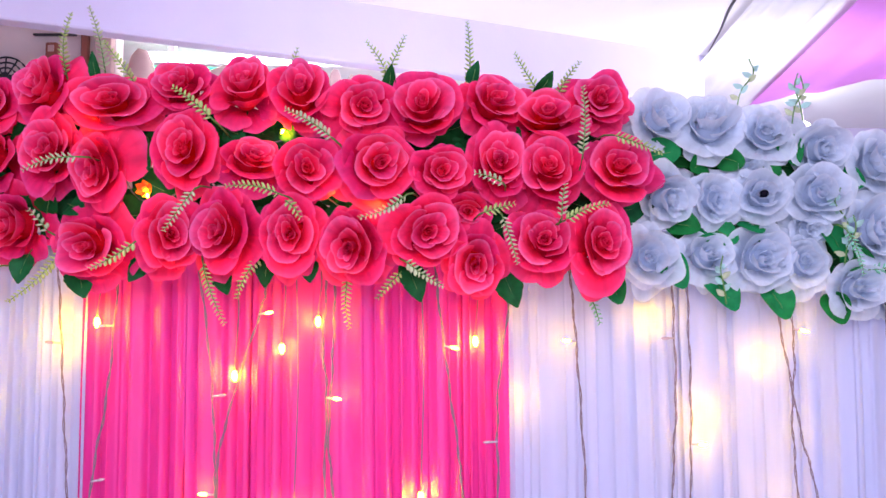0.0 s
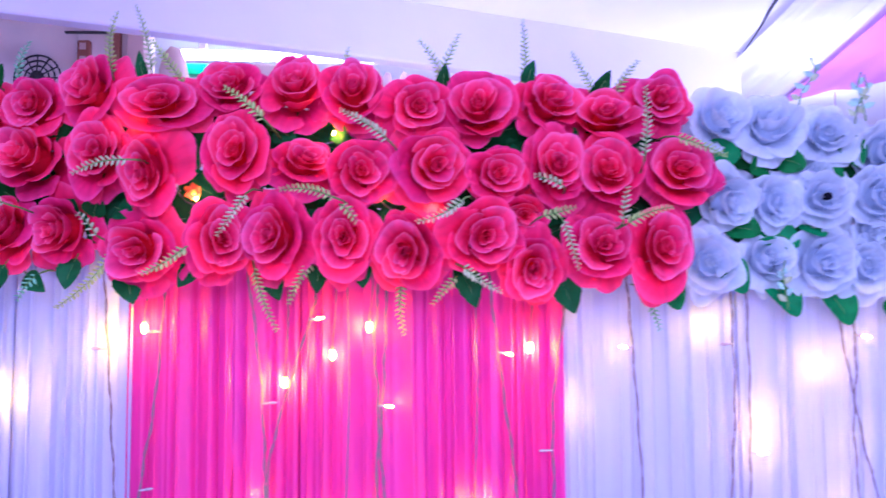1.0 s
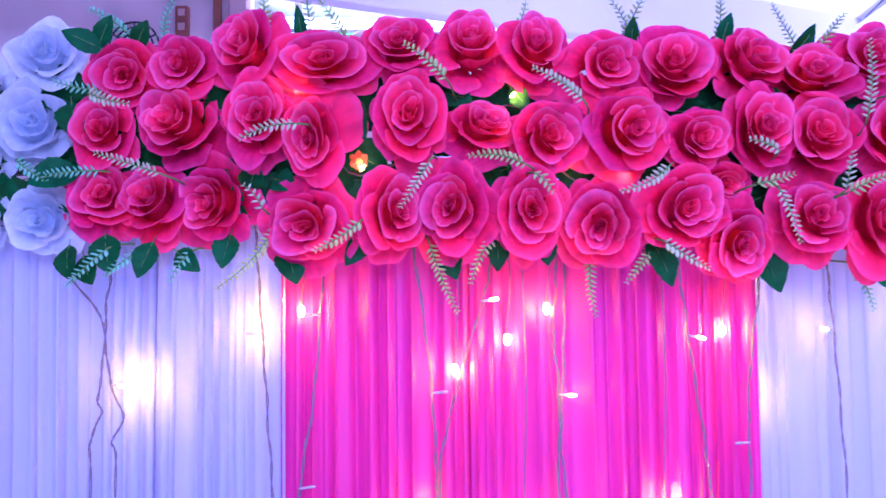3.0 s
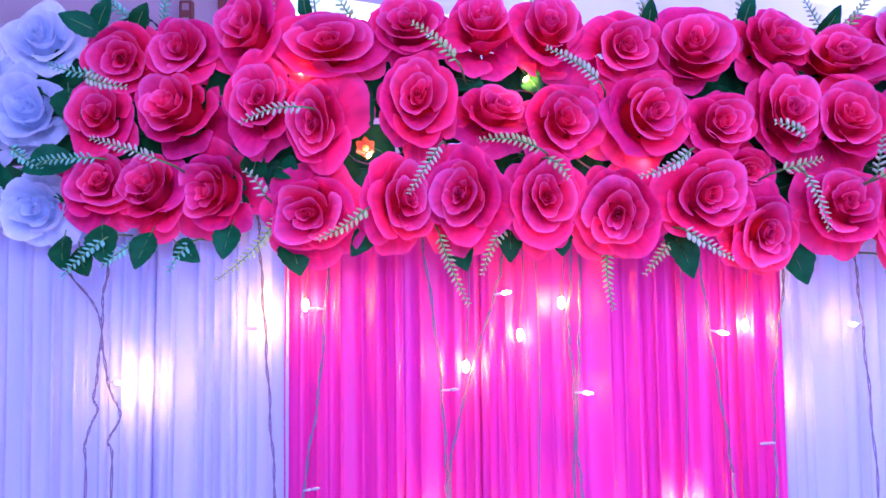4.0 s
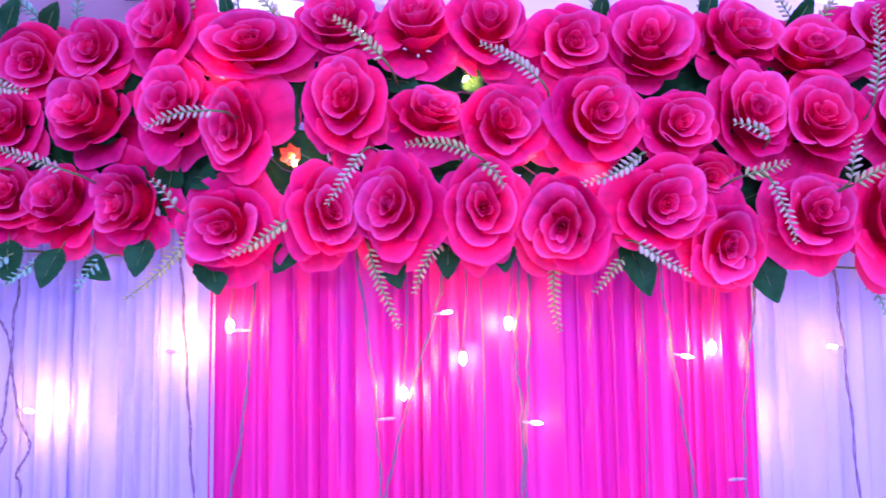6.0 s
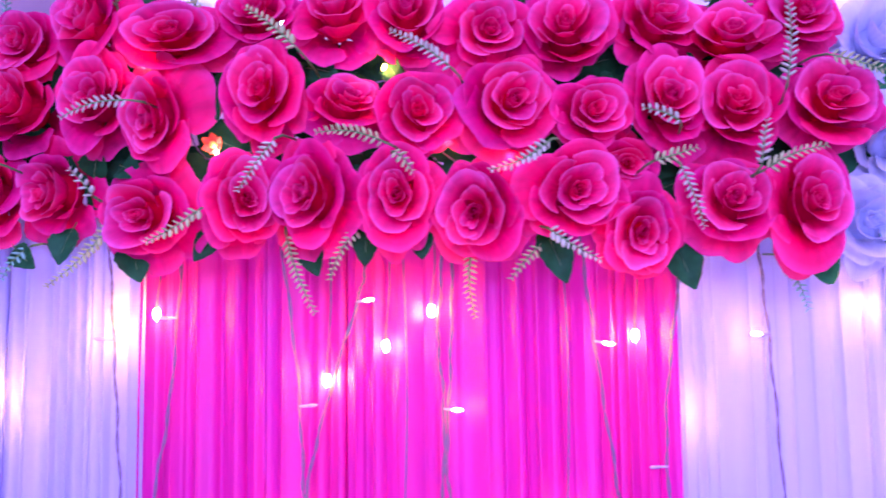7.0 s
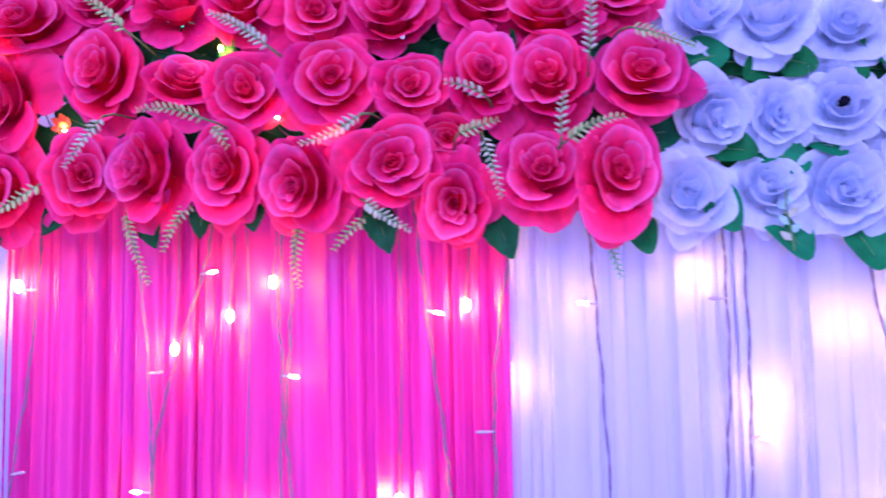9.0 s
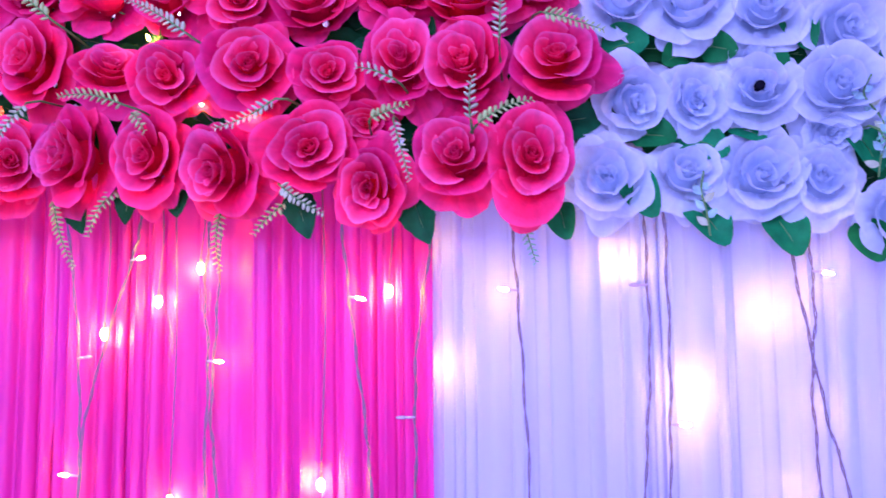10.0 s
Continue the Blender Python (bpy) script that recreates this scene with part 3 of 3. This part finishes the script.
# place, width, height, lean of the cup across and up, width of the cup
PINKS = [
    # upper row
    (-0.751, 1.420, 2.204, 0.100, 0.098, 0.15, -0.20, 1.05), (-0.658, 1.420, 2.212, 0.108, 0.100, -0.10, 0.05, 1.0), (-0.553, 1.400, 2.228, 0.104, 0.123, -0.30, 0.20, 0.95),
    (-0.443, 1.400, 2.209, 0.142, 0.088, 0.00, 0.10, 1.15), (-0.323, 1.400, 2.234, 0.116, 0.092, -0.10, 0.20, 1.0), (-0.219, 1.400, 2.224, 0.100, 0.122, 0.00, 0.50, 0.95),
    (-0.122, 1.400, 2.222, 0.100, 0.118, 0.00, 0.35, 1.05), (-0.018, 1.400, 2.205, 0.116, 0.096, 0.15, 0.00, 1.05), (0.092, 1.400, 2.198, 0.116, 0.120, -0.10, 0.25, 1.05),
    (0.204, 1.400, 2.208, 0.111, 0.103, 0.30, 0.25, 1.0), (0.305, 1.400, 2.184, 0.136, 0.094, 0.00, 0.30, 1.0), (0.393, 1.400, 2.214, 0.120, 0.099, 0.10, 0.10, 0.9),
    # middle row
    (-0.781, 1.420, 2.109, 0.092, 0.108, 0.10, 0.15, 1.05), (-0.660, 1.420, 2.120, 0.136, 0.132, -0.25, 0.15, 0.88), (-0.537, 1.380, 2.119, 0.098, 0.128, 0.00, 0.10, 1.05),
    (-0.456, 1.380, 2.097, 0.096, 0.136, -0.15, -0.15, 0.9), (-0.314, 1.380, 2.121, 0.104, 0.138, 0.00, 0.10, 1.0), (-0.212, 1.395, 2.107, 0.116, 0.086, 0.30, 0.30, 0.9),
    (-0.112, 1.380, 2.092, 0.112, 0.108, 0.15, 0.00, 1.0), (0.003, 1.370, 2.100, 0.136, 0.128, 0.25, 0.00, 0.92), (0.114, 1.380, 2.088, 0.110, 0.091, 0.15, 0.00, 0.95),
    (0.215, 1.380, 2.097, 0.097, 0.123, 0.10, 0.15, 1.05), (0.305, 1.380, 2.085, 0.114, 0.129, -0.10, 0.20, 1.0), (0.423, 1.380, 2.090, 0.116, 0.110, 0.00, 0.15, 1.08),
    (0.166, 1.405, 2.027, 0.085, 0.062, 0.00, -0.20, 0.9),
    # lower row
    (-0.782, 1.430, 2.009, 0.112, 0.104, 0.10, 0.20, 0.98), (-0.702, 1.425, 1.997, 0.110, 0.116, -0.20, 0.35, 0.92), (-0.604, 1.425, 2.007, 0.120, 0.122, -0.35, -0.10, 0.92),
    (-0.463, 1.380, 1.968, 0.132, 0.120, -0.10, -0.12, 0.88), (-0.344, 1.380, 1.982, 0.104, 0.137, 0.35, 0.00, 0.88), (-0.243, 1.380, 1.985, 0.122, 0.142, -0.25, 0.05, 0.86),
    (-0.135, 1.380, 1.982, 0.104, 0.126, 0.00, 0.00, 1.0), (-0.026, 1.380, 1.967, 0.124, 0.130, -0.20, -0.20, 0.95), (0.091, 1.380, 1.984, 0.124, 0.110, 0.10, 0.00, 1.08),
    (0.175, 1.380, 1.936, 0.104, 0.126, 0.00, -0.15, 0.86), (0.291, 1.380, 1.964, 0.112, 0.112, 0.00, 0.15, 1.0), (0.388, 1.380, 1.960, 0.100, 0.134, 0.10, 0.10, 1.08),
]
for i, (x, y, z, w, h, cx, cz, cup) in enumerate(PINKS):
    rose(x, y, z, w * 1.04, h * 1.04, cx, cz, cup, 100 + i, PINK_RINGS, PINK, PINK_LIT, "open hot pink silk rose " + bearing(cx, cz), "pink roses")

GREYS = [
    (-0.881, 1.450, 2.236, 0.112, 0.105, 0.1, 0.2, 1.0), (-0.901, 1.450, 2.131, 0.112, 0.123, 0.2, 0.0, 1.0), (-0.883, 1.450, 1.984, 0.112, 0.105, 0.1, -0.1, 1.0),
    (-0.990, 1.470, 2.196, 0.105, 0.107, 0.0, 0.1, 1.0), (-0.996, 1.470, 2.072, 0.104, 0.107, 0.2, 0.0, 1.0), (-0.985, 1.470, 1.974, 0.103, 0.105, 0.0, 0.0, 1.0),
    (0.514, 1.440, 2.194, 0.110, 0.101, 0.15, 0.15, 1.10), (0.610, 1.440, 2.177, 0.117, 0.118, -0.1, 0.40, 1.0), (0.710, 1.440, 2.168, 0.107, 0.098, -0.1, 0.1, 1.0),
    (0.808, 1.440, 2.144, 0.112, 0.108, 0.1, -0.2, 1.0), (0.911, 1.440, 2.113, 0.109, 0.121, 0.1, 0.1, 1.0), (0.524, 1.440, 2.057, 0.118, 0.118, 0.15, -0.25, 0.92),
    (0.610, 1.440, 2.050, 0.103, 0.109, 0.0, -0.1, 0.9), (0.695, 1.430, 2.053, 0.112, 0.100, -0.15, 0.0, 0.95), (0.799, 1.430, 2.056, 0.122, 0.102, -0.1, 0.05, 1.05),
    (0.789, 1.445, 2.005, 0.085, 0.066, 0.0, -0.35, 0.9), (0.900, 1.440, 1.990, 0.112, 0.120, 0.1, 0.1, 1.1), (0.492, 1.440, 1.943, 0.119, 0.125, -0.05, 0.0, 0.95),
    (0.594, 1.445, 1.945, 0.110, 0.103, 0.1, 0.15, 0.9), (0.691, 1.440, 1.942, 0.125, 0.121, 0.0, 0.0, 1.0), (0.773, 1.445, 1.932, 0.104, 0.116, -0.1, 0.1, 0.95),
    (0.864, 1.440, 1.886, 0.110, 0.098, 0.1, 0.0, 1.0), (0.686, 1.455, 2.098, 0.085, 0.065, 0.0, 0.3, 1.0),
    (1.015, 1.500, 2.102, 0.115, 0.124, 0.0, 0.0, 1.0), (1.005, 1.500, 1.985, 0.115, 0.112, 0.0, 0.1, 1.0), (0.970, 1.500, 1.879, 0.114, 0.111, 0.0, 0.0, 1.0),
]
for i, (x, y, z, w, h, cx, cz, cup) in enumerate(GREYS):
    bloom = rose(x, y, z, w * 1.04, h * 1.04, cx, cz, cup, 300 + i, GREY_RINGS, GREY, GREY, "pale blue-grey silk rose " + bearing(cx, cz), "grey roses")
    if i == 13:
        # a black plug stands for the shaded hole in this heart
        ring = [(-0.009, -0.020, 0.0), (-0.009, -0.032, 0.0), (-0.009, -0.036, 0.0)]
        mesh_object("empty_socket", *tube(ring, [0.0055, 0.0070, 0.0060], 12), HOLLOW_SHADE, bloom, "dark empty socket")


# ---- leaves ----
def leaf_mesh(wide, fold, serrated, blunt=0.8):
    n, m = 13, 7
    verts = []
    for i in range(n):
        t = i / (n - 1)
        half = wide * math.sin(math.pi * min(1, t * 0.97 + 0.015)) ** blunt * (1.15 - 0.35 * t)
        if serrated and i % 2:
            half *= 0.93
        for j in range(m):
            s = -1 + 2 * j / (m - 1)
            verts.append((half * s, 0.10 * math.sin(t * 3) - 0.05 + fold * abs(s) * half + 0.02 * math.sin(9 * t + 3 * s), t))
    return verts, grid_faces(n, m)


def leaf(x0, y0, z0, x1, z1, wide, dy, mat, seed, label):
    """A leaf from its base to its tip, with its midrib and stalk."""
    rnd = random.Random(seed)
    a, b = Vector((x0, y0, z0)), Vector((x1, y0 + dy, z1))
    way = b - a
    length = way.length
    ob = holder("leaf", a, label, "leaf", "garland leaves")
    v, f = leaf_mesh(wide / length / 2, rnd.uniform(0.15, 0.5), mat == LEAF, 0.8 if mat == LEAF else 0.5)
    zed = way.normalized()
    face = Vector((rnd.uniform(-0.3, 0.3), -1, rnd.uniform(-0.2, 0.3)))
    face = (face - zed * face.dot(zed)).normalized()
    m = Matrix((face.cross(zed), face, zed)).transposed().to_4x4() @ Matrix.Scale(length, 4)
    mesh_object("blade", [m @ Vector(p) for p in v], f, mat, ob)
    mesh_object("midrib", *tube([m @ Vector((0, 0.10 * math.sin(t * 3) - 0.04, t)) for t in (-0.2, 0, 0.3, 0.6, 0.95)], [0.0009, 0.0009, 0.0007, 0.0005, 0.0002], 6), STEM, ob)
    return ob


LEAVES = [
    (-0.505, 1.934, -0.485, 1.878, 0.053), (-0.381, 1.952, -0.412, 1.905, 0.037), (-0.261, 1.942, -0.246, 1.882, 0.045), (-0.179, 1.957, -0.183, 1.894, 0.040),
    (-0.111, 1.946, -0.106, 1.902, 0.037), (0.055, 1.946, 0.084, 1.868, 0.050), (0.220, 1.935, 0.250, 1.857, 0.056), (-0.777, 1.957, -0.764, 1.897, 0.050),
    (-0.705, 1.945, -0.722, 1.890, 0.040), (-0.670, 1.930, -0.630, 1.899, 0.037), (-0.588, 1.955, -0.597, 1.903, 0.043), (-0.832, 1.941, -0.823, 1.889, 0.043),
    (-0.810, 1.925, -0.789, 1.881, 0.043), (-0.780, 2.240, -0.838, 2.265, 0.037), (-0.790, 2.245, -0.764, 2.288, 0.032), (-0.734, 2.240, -0.710, 2.280, 0.032),
    (-0.830, 2.160, -0.812, 2.098, 0.053), (-0.815, 2.054, -0.886, 2.034, 0.053), (-0.560, 2.023, -0.545, 2.060, 0.043), (0.031, 2.225, 0.034, 2.284, 0.027),
    (0.174, 2.240, 0.186, 2.290, 0.027), (0.285, 2.220, 0.319, 2.272, 0.030), (-0.475, 2.240, -0.484, 2.304, 0.022), (-0.260, 2.171, -0.218, 2.155, 0.045),
    (-0.157, 2.180, -0.132, 2.142, 0.035), (-0.522, 2.040, -0.488, 2.022, 0.045), (-0.402, 2.165, -0.382, 2.095, 0.040), (-0.165, 2.058, -0.110, 2.026, 0.045),
    (0.235, 2.170, 0.260, 2.146, 0.034), (0.165, 2.137, 0.140, 2.127, 0.027),
]
for i, (x0, z0, x1, z1, w) in enumerate(LEAVES):
    leaf(x0, 1.425, z0, x1, z1, w, -0.02, LEAF, 500 + i, "dark green serrated silk leaf in the garland")
GREY_LEAVES = [
    (0.425, 1.915, 0.436, 1.862, 0.040), (0.520, 1.960, 0.553, 1.890, 0.048), (0.600, 1.918, 0.646, 1.850, 0.052), (0.710, 1.895, 0.737, 1.834, 0.056),
    (0.822, 1.880, 0.838, 1.824, 0.046), (0.490, 2.128, 0.552, 2.136, 0.054), (0.530, 2.008, 0.584, 1.996, 0.048), (0.586, 2.006, 0.652, 1.974, 0.054),
    (0.838, 2.095, 0.888, 2.076, 0.048), (0.818, 2.010, 0.843, 1.942, 0.048), (0.626, 2.132, 0.668, 2.112, 0.042), (0.700, 2.120, 0.732, 2.084, 0.042),
    (0.745, 2.170, 0.765, 2.110, 0.045), (0.66, 2.02, 0.70, 1.99, 0.04), (0.85, 1.95, 0.90, 1.93, 0.045), (0.95, 1.88, 0.96, 1.82, 0.05), (0.60, 2.12, 0.57, 2.10, 0.04),
]
for i, (x0, z0, x1, z1, w) in enumerate(GREY_LEAVES):
    leaf(x0, 1.462, z0, x1, z1, w * 1.1, -0.026, LEAF_BRIGHT, 560 + i, "mid green rounded silk leaf among grey roses")
# leaves deep between the flowers
rnd = random.Random(9)
for i in range(290):
    x = -1.08 + 2.18 * (i + rnd.random()) / 290
    z = (2.155, 2.045, 2.11, 2.165, 2.035, 2.15)[i % 6] + rnd.uniform(-0.03, 0.03)
    if abs(x + 0.390) < 0.085 and z > 2.06 and z < 2.15:
        continue
    z -= 0.40 * max(0.0, x - 0.72)
    a = rnd.uniform(-0.7, 0.7) + math.pi * (i % 2)
    n = rnd.uniform(0.08, 0.115)
    leaf(x - n / 2 * math.cos(a), (1.470 if -0.83 < x < 0.45 else 1.495) + rnd.uniform(-0.012, 0.012), z, x + n / 2 * math.cos(a), z + 0.7 * n * math.sin(a), rnd.uniform(0.06, 0.08), -0.012, LEAF, 700 + i,
         "dark green silk leaf deep in the garland")


# ---- fern sprigs ----
def leaflet_mesh():
    verts, n, m = [], 6, 6
    for i in range(m):
        t = i / (m - 1)
        r = 0.30 * math.sin(math.pi * (0.06 + 0.90 * t)) ** 0.7
        for k in range(n):
            a = 2 * math.pi * k / n
            verts.append((r * math.cos(a), 0.55 * r * math.sin(a), t))
    f = [(i * n + k, i * n + (k + 1) % n, (i + 1) * n + (k + 1) % n, (i + 1) * n + k) for i in range(m - 1) for k in range(n)]
    f += [tuple(range(n))[::-1], tuple((m - 1) * n + k for k in range(n))]
    return verts, f


LEAFLETS = {}


def fern(x0, y0, z0, x1, z1, mat, seed, dy=-0.015, size=0.0108):
    """A sprig with two rows of small bud-like leaflets along a bowed stalk."""
    rnd = random.Random(seed)
    a, b = Vector((x0, y0, z0)), Vector((x1, y0 + dy, z1))
    way = b - a
    length = way.length
    side = way.cross(Vector((0, -1, 0))).normalized()
    bow = rnd.uniform(-0.08, 0.08) * length
    ob = holder("fern_sprig", a, "pale green plastic fern sprig stuck into the garland", "sprig", "fern sprigs")
    at = lambda t: way * t + side * bow * math.sin(math.pi * t) + Vector((0, -0.006 * math.sin(math.pi * t), 0))
    mesh_object("stalk", *tube([Vector((0, 0.07, -0.004)) - way * 0.25, Vector((0, 0.02, 0)) - way * 0.12] + [at(k / 10) for k in range(11)], [0.0016] * 2 + [0.0016 - 0.0001 * k for k in range(11)], 6), STEM, ob)
    count = max(5, int(length / 0.0074))
    for k in range(count):
        t = 0.08 + 0.92 * k / (count - 1)
        s = size * (1.05 - 0.55 * t ** 2)
        for hand in (-1, 1):
            d = (side * hand * 1.0 + way.normalized() * 0.6 + Vector((0, rnd.uniform(-0.55, 0.1), 0)) + side * rnd.uniform(-0.15, 0.15)).normalized()
            m = Matrix.Translation(at(min(1, t + hand * 0.022))) @ d.to_track_quat("Z", "Y").to_matrix().to_4x4() @ Matrix.Scale(s * rnd.uniform(0.85, 1.15), 4)
            if mat.name not in LEAFLETS:
                first = mesh_object("leaflet", *leaflet_mesh(), mat, ob)
                first.matrix_basis = m
                LEAFLETS[mat.name] = first
            else:
                shared("leaflet", LEAFLETS[mat.name], m, ob)
    return ob


SPRIGS = [
    (-0.470, 1.325, 2.104, -0.551, 2.079, 1), (-0.284, 1.325, 2.051, -0.327, 1.982, 1), (-0.145, 1.325, 2.042, -0.229, 2.053, 0), (-0.137, 1.33, 2.032, -0.112, 2.003, 0),
    (-0.060, 1.33, 2.135, -0.136, 2.180, 1), (-0.258, 1.335, 2.168, -0.319, 2.217, 0), (0.061, 1.325, 2.042, -0.015, 2.002, 1), (0.219, 1.325, 2.060, 0.172, 2.074, 1),
    (0.352, 1.33, 2.103, 0.352, 2.219, 1), (0.315, 1.325, 2.003, 0.319, 2.055, 1), (0.185, 1.33, 2.012, 0.235, 2.025, 0), (0.216, 1.325, 2.008, 0.239, 1.927, 1),
    (0.405, 1.335, 2.143, 0.482, 2.110, 0), (0.321, 1.335, 1.999, 0.392, 2.025, 0), (-0.510, 1.39, 1.968, -0.597, 1.872, 0), (-0.384, 1.35, 1.968, -0.450, 1.924, 0),
    (-0.287, 1.40, 1.940, -0.245, 1.833, 0), (-0.191, 1.40, 1.944, -0.225, 1.876, 0), (-0.041, 1.41, 1.915, -0.037, 1.824, 0), (0.056, 1.36, 1.935, 0.119, 1.893, 1),
    (0.050, 1.41, 1.919, 0.010, 1.874, 0), (-0.525, 1.35, 1.985, -0.550, 2.018, 1), (-0.531, 1.425, 2.260, -0.522, 2.372, 0), (-0.466, 1.425, 2.270, -0.491, 2.383, 1),
    (-0.402, 1.40, 2.240, -0.454, 2.312, 0), (0.033, 1.425, 2.235, -0.010, 2.325, 0), (0.022, 1.425, 2.265, 0.058, 2.336, 0), (0.172, 1.425, 2.245, 0.168, 2.362, 0),
    (0.305, 1.425, 2.225, 0.252, 2.305, 0), (0.325, 1.425, 2.225, 0.367, 2.290, 0), (-0.157, 1.43, 2.255, -0.131, 2.314, 0), (-0.781, 1.36, 2.158, -0.717, 2.138, 1),
    (-0.672, 1.36, 2.038, -0.764, 2.067, 1), (-0.766, 1.41, 1.935, -0.822, 1.879, 2), (-0.724, 1.42, 1.931, -0.769, 1.894, 2), (-0.643, 1.42, 1.930, -0.673, 1.885, 2),
    (-0.775, 1.40, 2.171, -0.840, 2.182, 2), (-0.775, 1.40, 2.050, -0.850, 2.043, 2), (0.372, 1.42, 1.895, 0.392, 1.829, 2), (-0.73, 1.43, 2.25, -0.80, 2.30, 2),
    (0.83, 1.40, 1.99, 0.85, 1.91, 2), (0.93, 1.42, 1.90, 0.90, 1.85, 2), (0.88, 1.42, 1.92, 0.95, 1.94, 2), (-0.91, 1.42, 2.07, -0.85, 2.03, 2), (-0.69, 1.43, 2.24, -0.67, 2.32, 2),
]
for i, (x0, y0, z0, x1, z1, kind) in enumerate(SPRIGS):
    fern(x0, y0, z0, x1, z1, (FERN, FERN_PALE, FERN_TEAL)[kind], 900 + i)


# ---- curled sprigs among the grey roses ----
def curl_sprig(x, y, z, lean, seed):
    rnd = random.Random(seed)
    ob = holder("curled_sprig", (x, y, z), "thin pale green sprig with curled oval leaves", "sprig", "curled sprigs")
    pts = smooth_line([(0, 0, 0), (lean * 0.3, 0, 0.03), (lean, -0.005, 0.06), (lean * 0.7, -0.01, 0.085)], 18)
    mesh_object("stalk", *tube(pts, 0.0013, 6), STEM, ob)
    for k in range(6):
        p = pts[3 + 2 * k]
        a = (k % 2 * 2 - 1) * rnd.uniform(0.7, 1.3)
        v, f = leaf_mesh(0.28, 0.2, False)
        m = Matrix.Translation(p) @ Matrix.Rotation(a, 4, "Y") @ Matrix.Rotation(rnd.uniform(-0.6, 0.6), 4, "X") @ Matrix.Scale(0.019, 4)
        mesh_object("leaf_blade", [m @ Vector(q) for q in v], f, FERN_ICE if k % 3 else FERN_PALE, ob)
    return ob


for i, (x, y, z, lean) in enumerate([(0.655, 1.43, 2.215, 0.03), (0.755, 1.43, 2.185, 0.02), (0.775, 1.43, 2.19, -0.015), (0.83, 1.41, 1.93, 0.02), (0.62, 1.42, 1.86, -0.01), (0.85, 1.42, 1.98, -0.03)]):
    curl_sprig(x, y, z, lean, 1200 + i)

# small orange blossom behind the roses
bloom = holder("orange_blossom", (-0.392, 1.422, 2.065), "small orange silk blossom with a yellow centre", "flower")
for k in range(6):
    v, f = leaf_mesh(0.32, 0.3, False)
    m = Matrix.Rotation(k * math.pi / 3, 4, "Y") @ Matrix.Rotation(0.6, 4, "X") @ Matrix.Scale(0.019, 4)
    mesh_object("petal", [m @ Vector(q) for q in v], f, ORANGE, bloom)
mesh_object("centre", *tube([(0, 0.0, 0), (0, -0.008, 0)], [0.006, 0.004], 8), YELLOW, bloom)
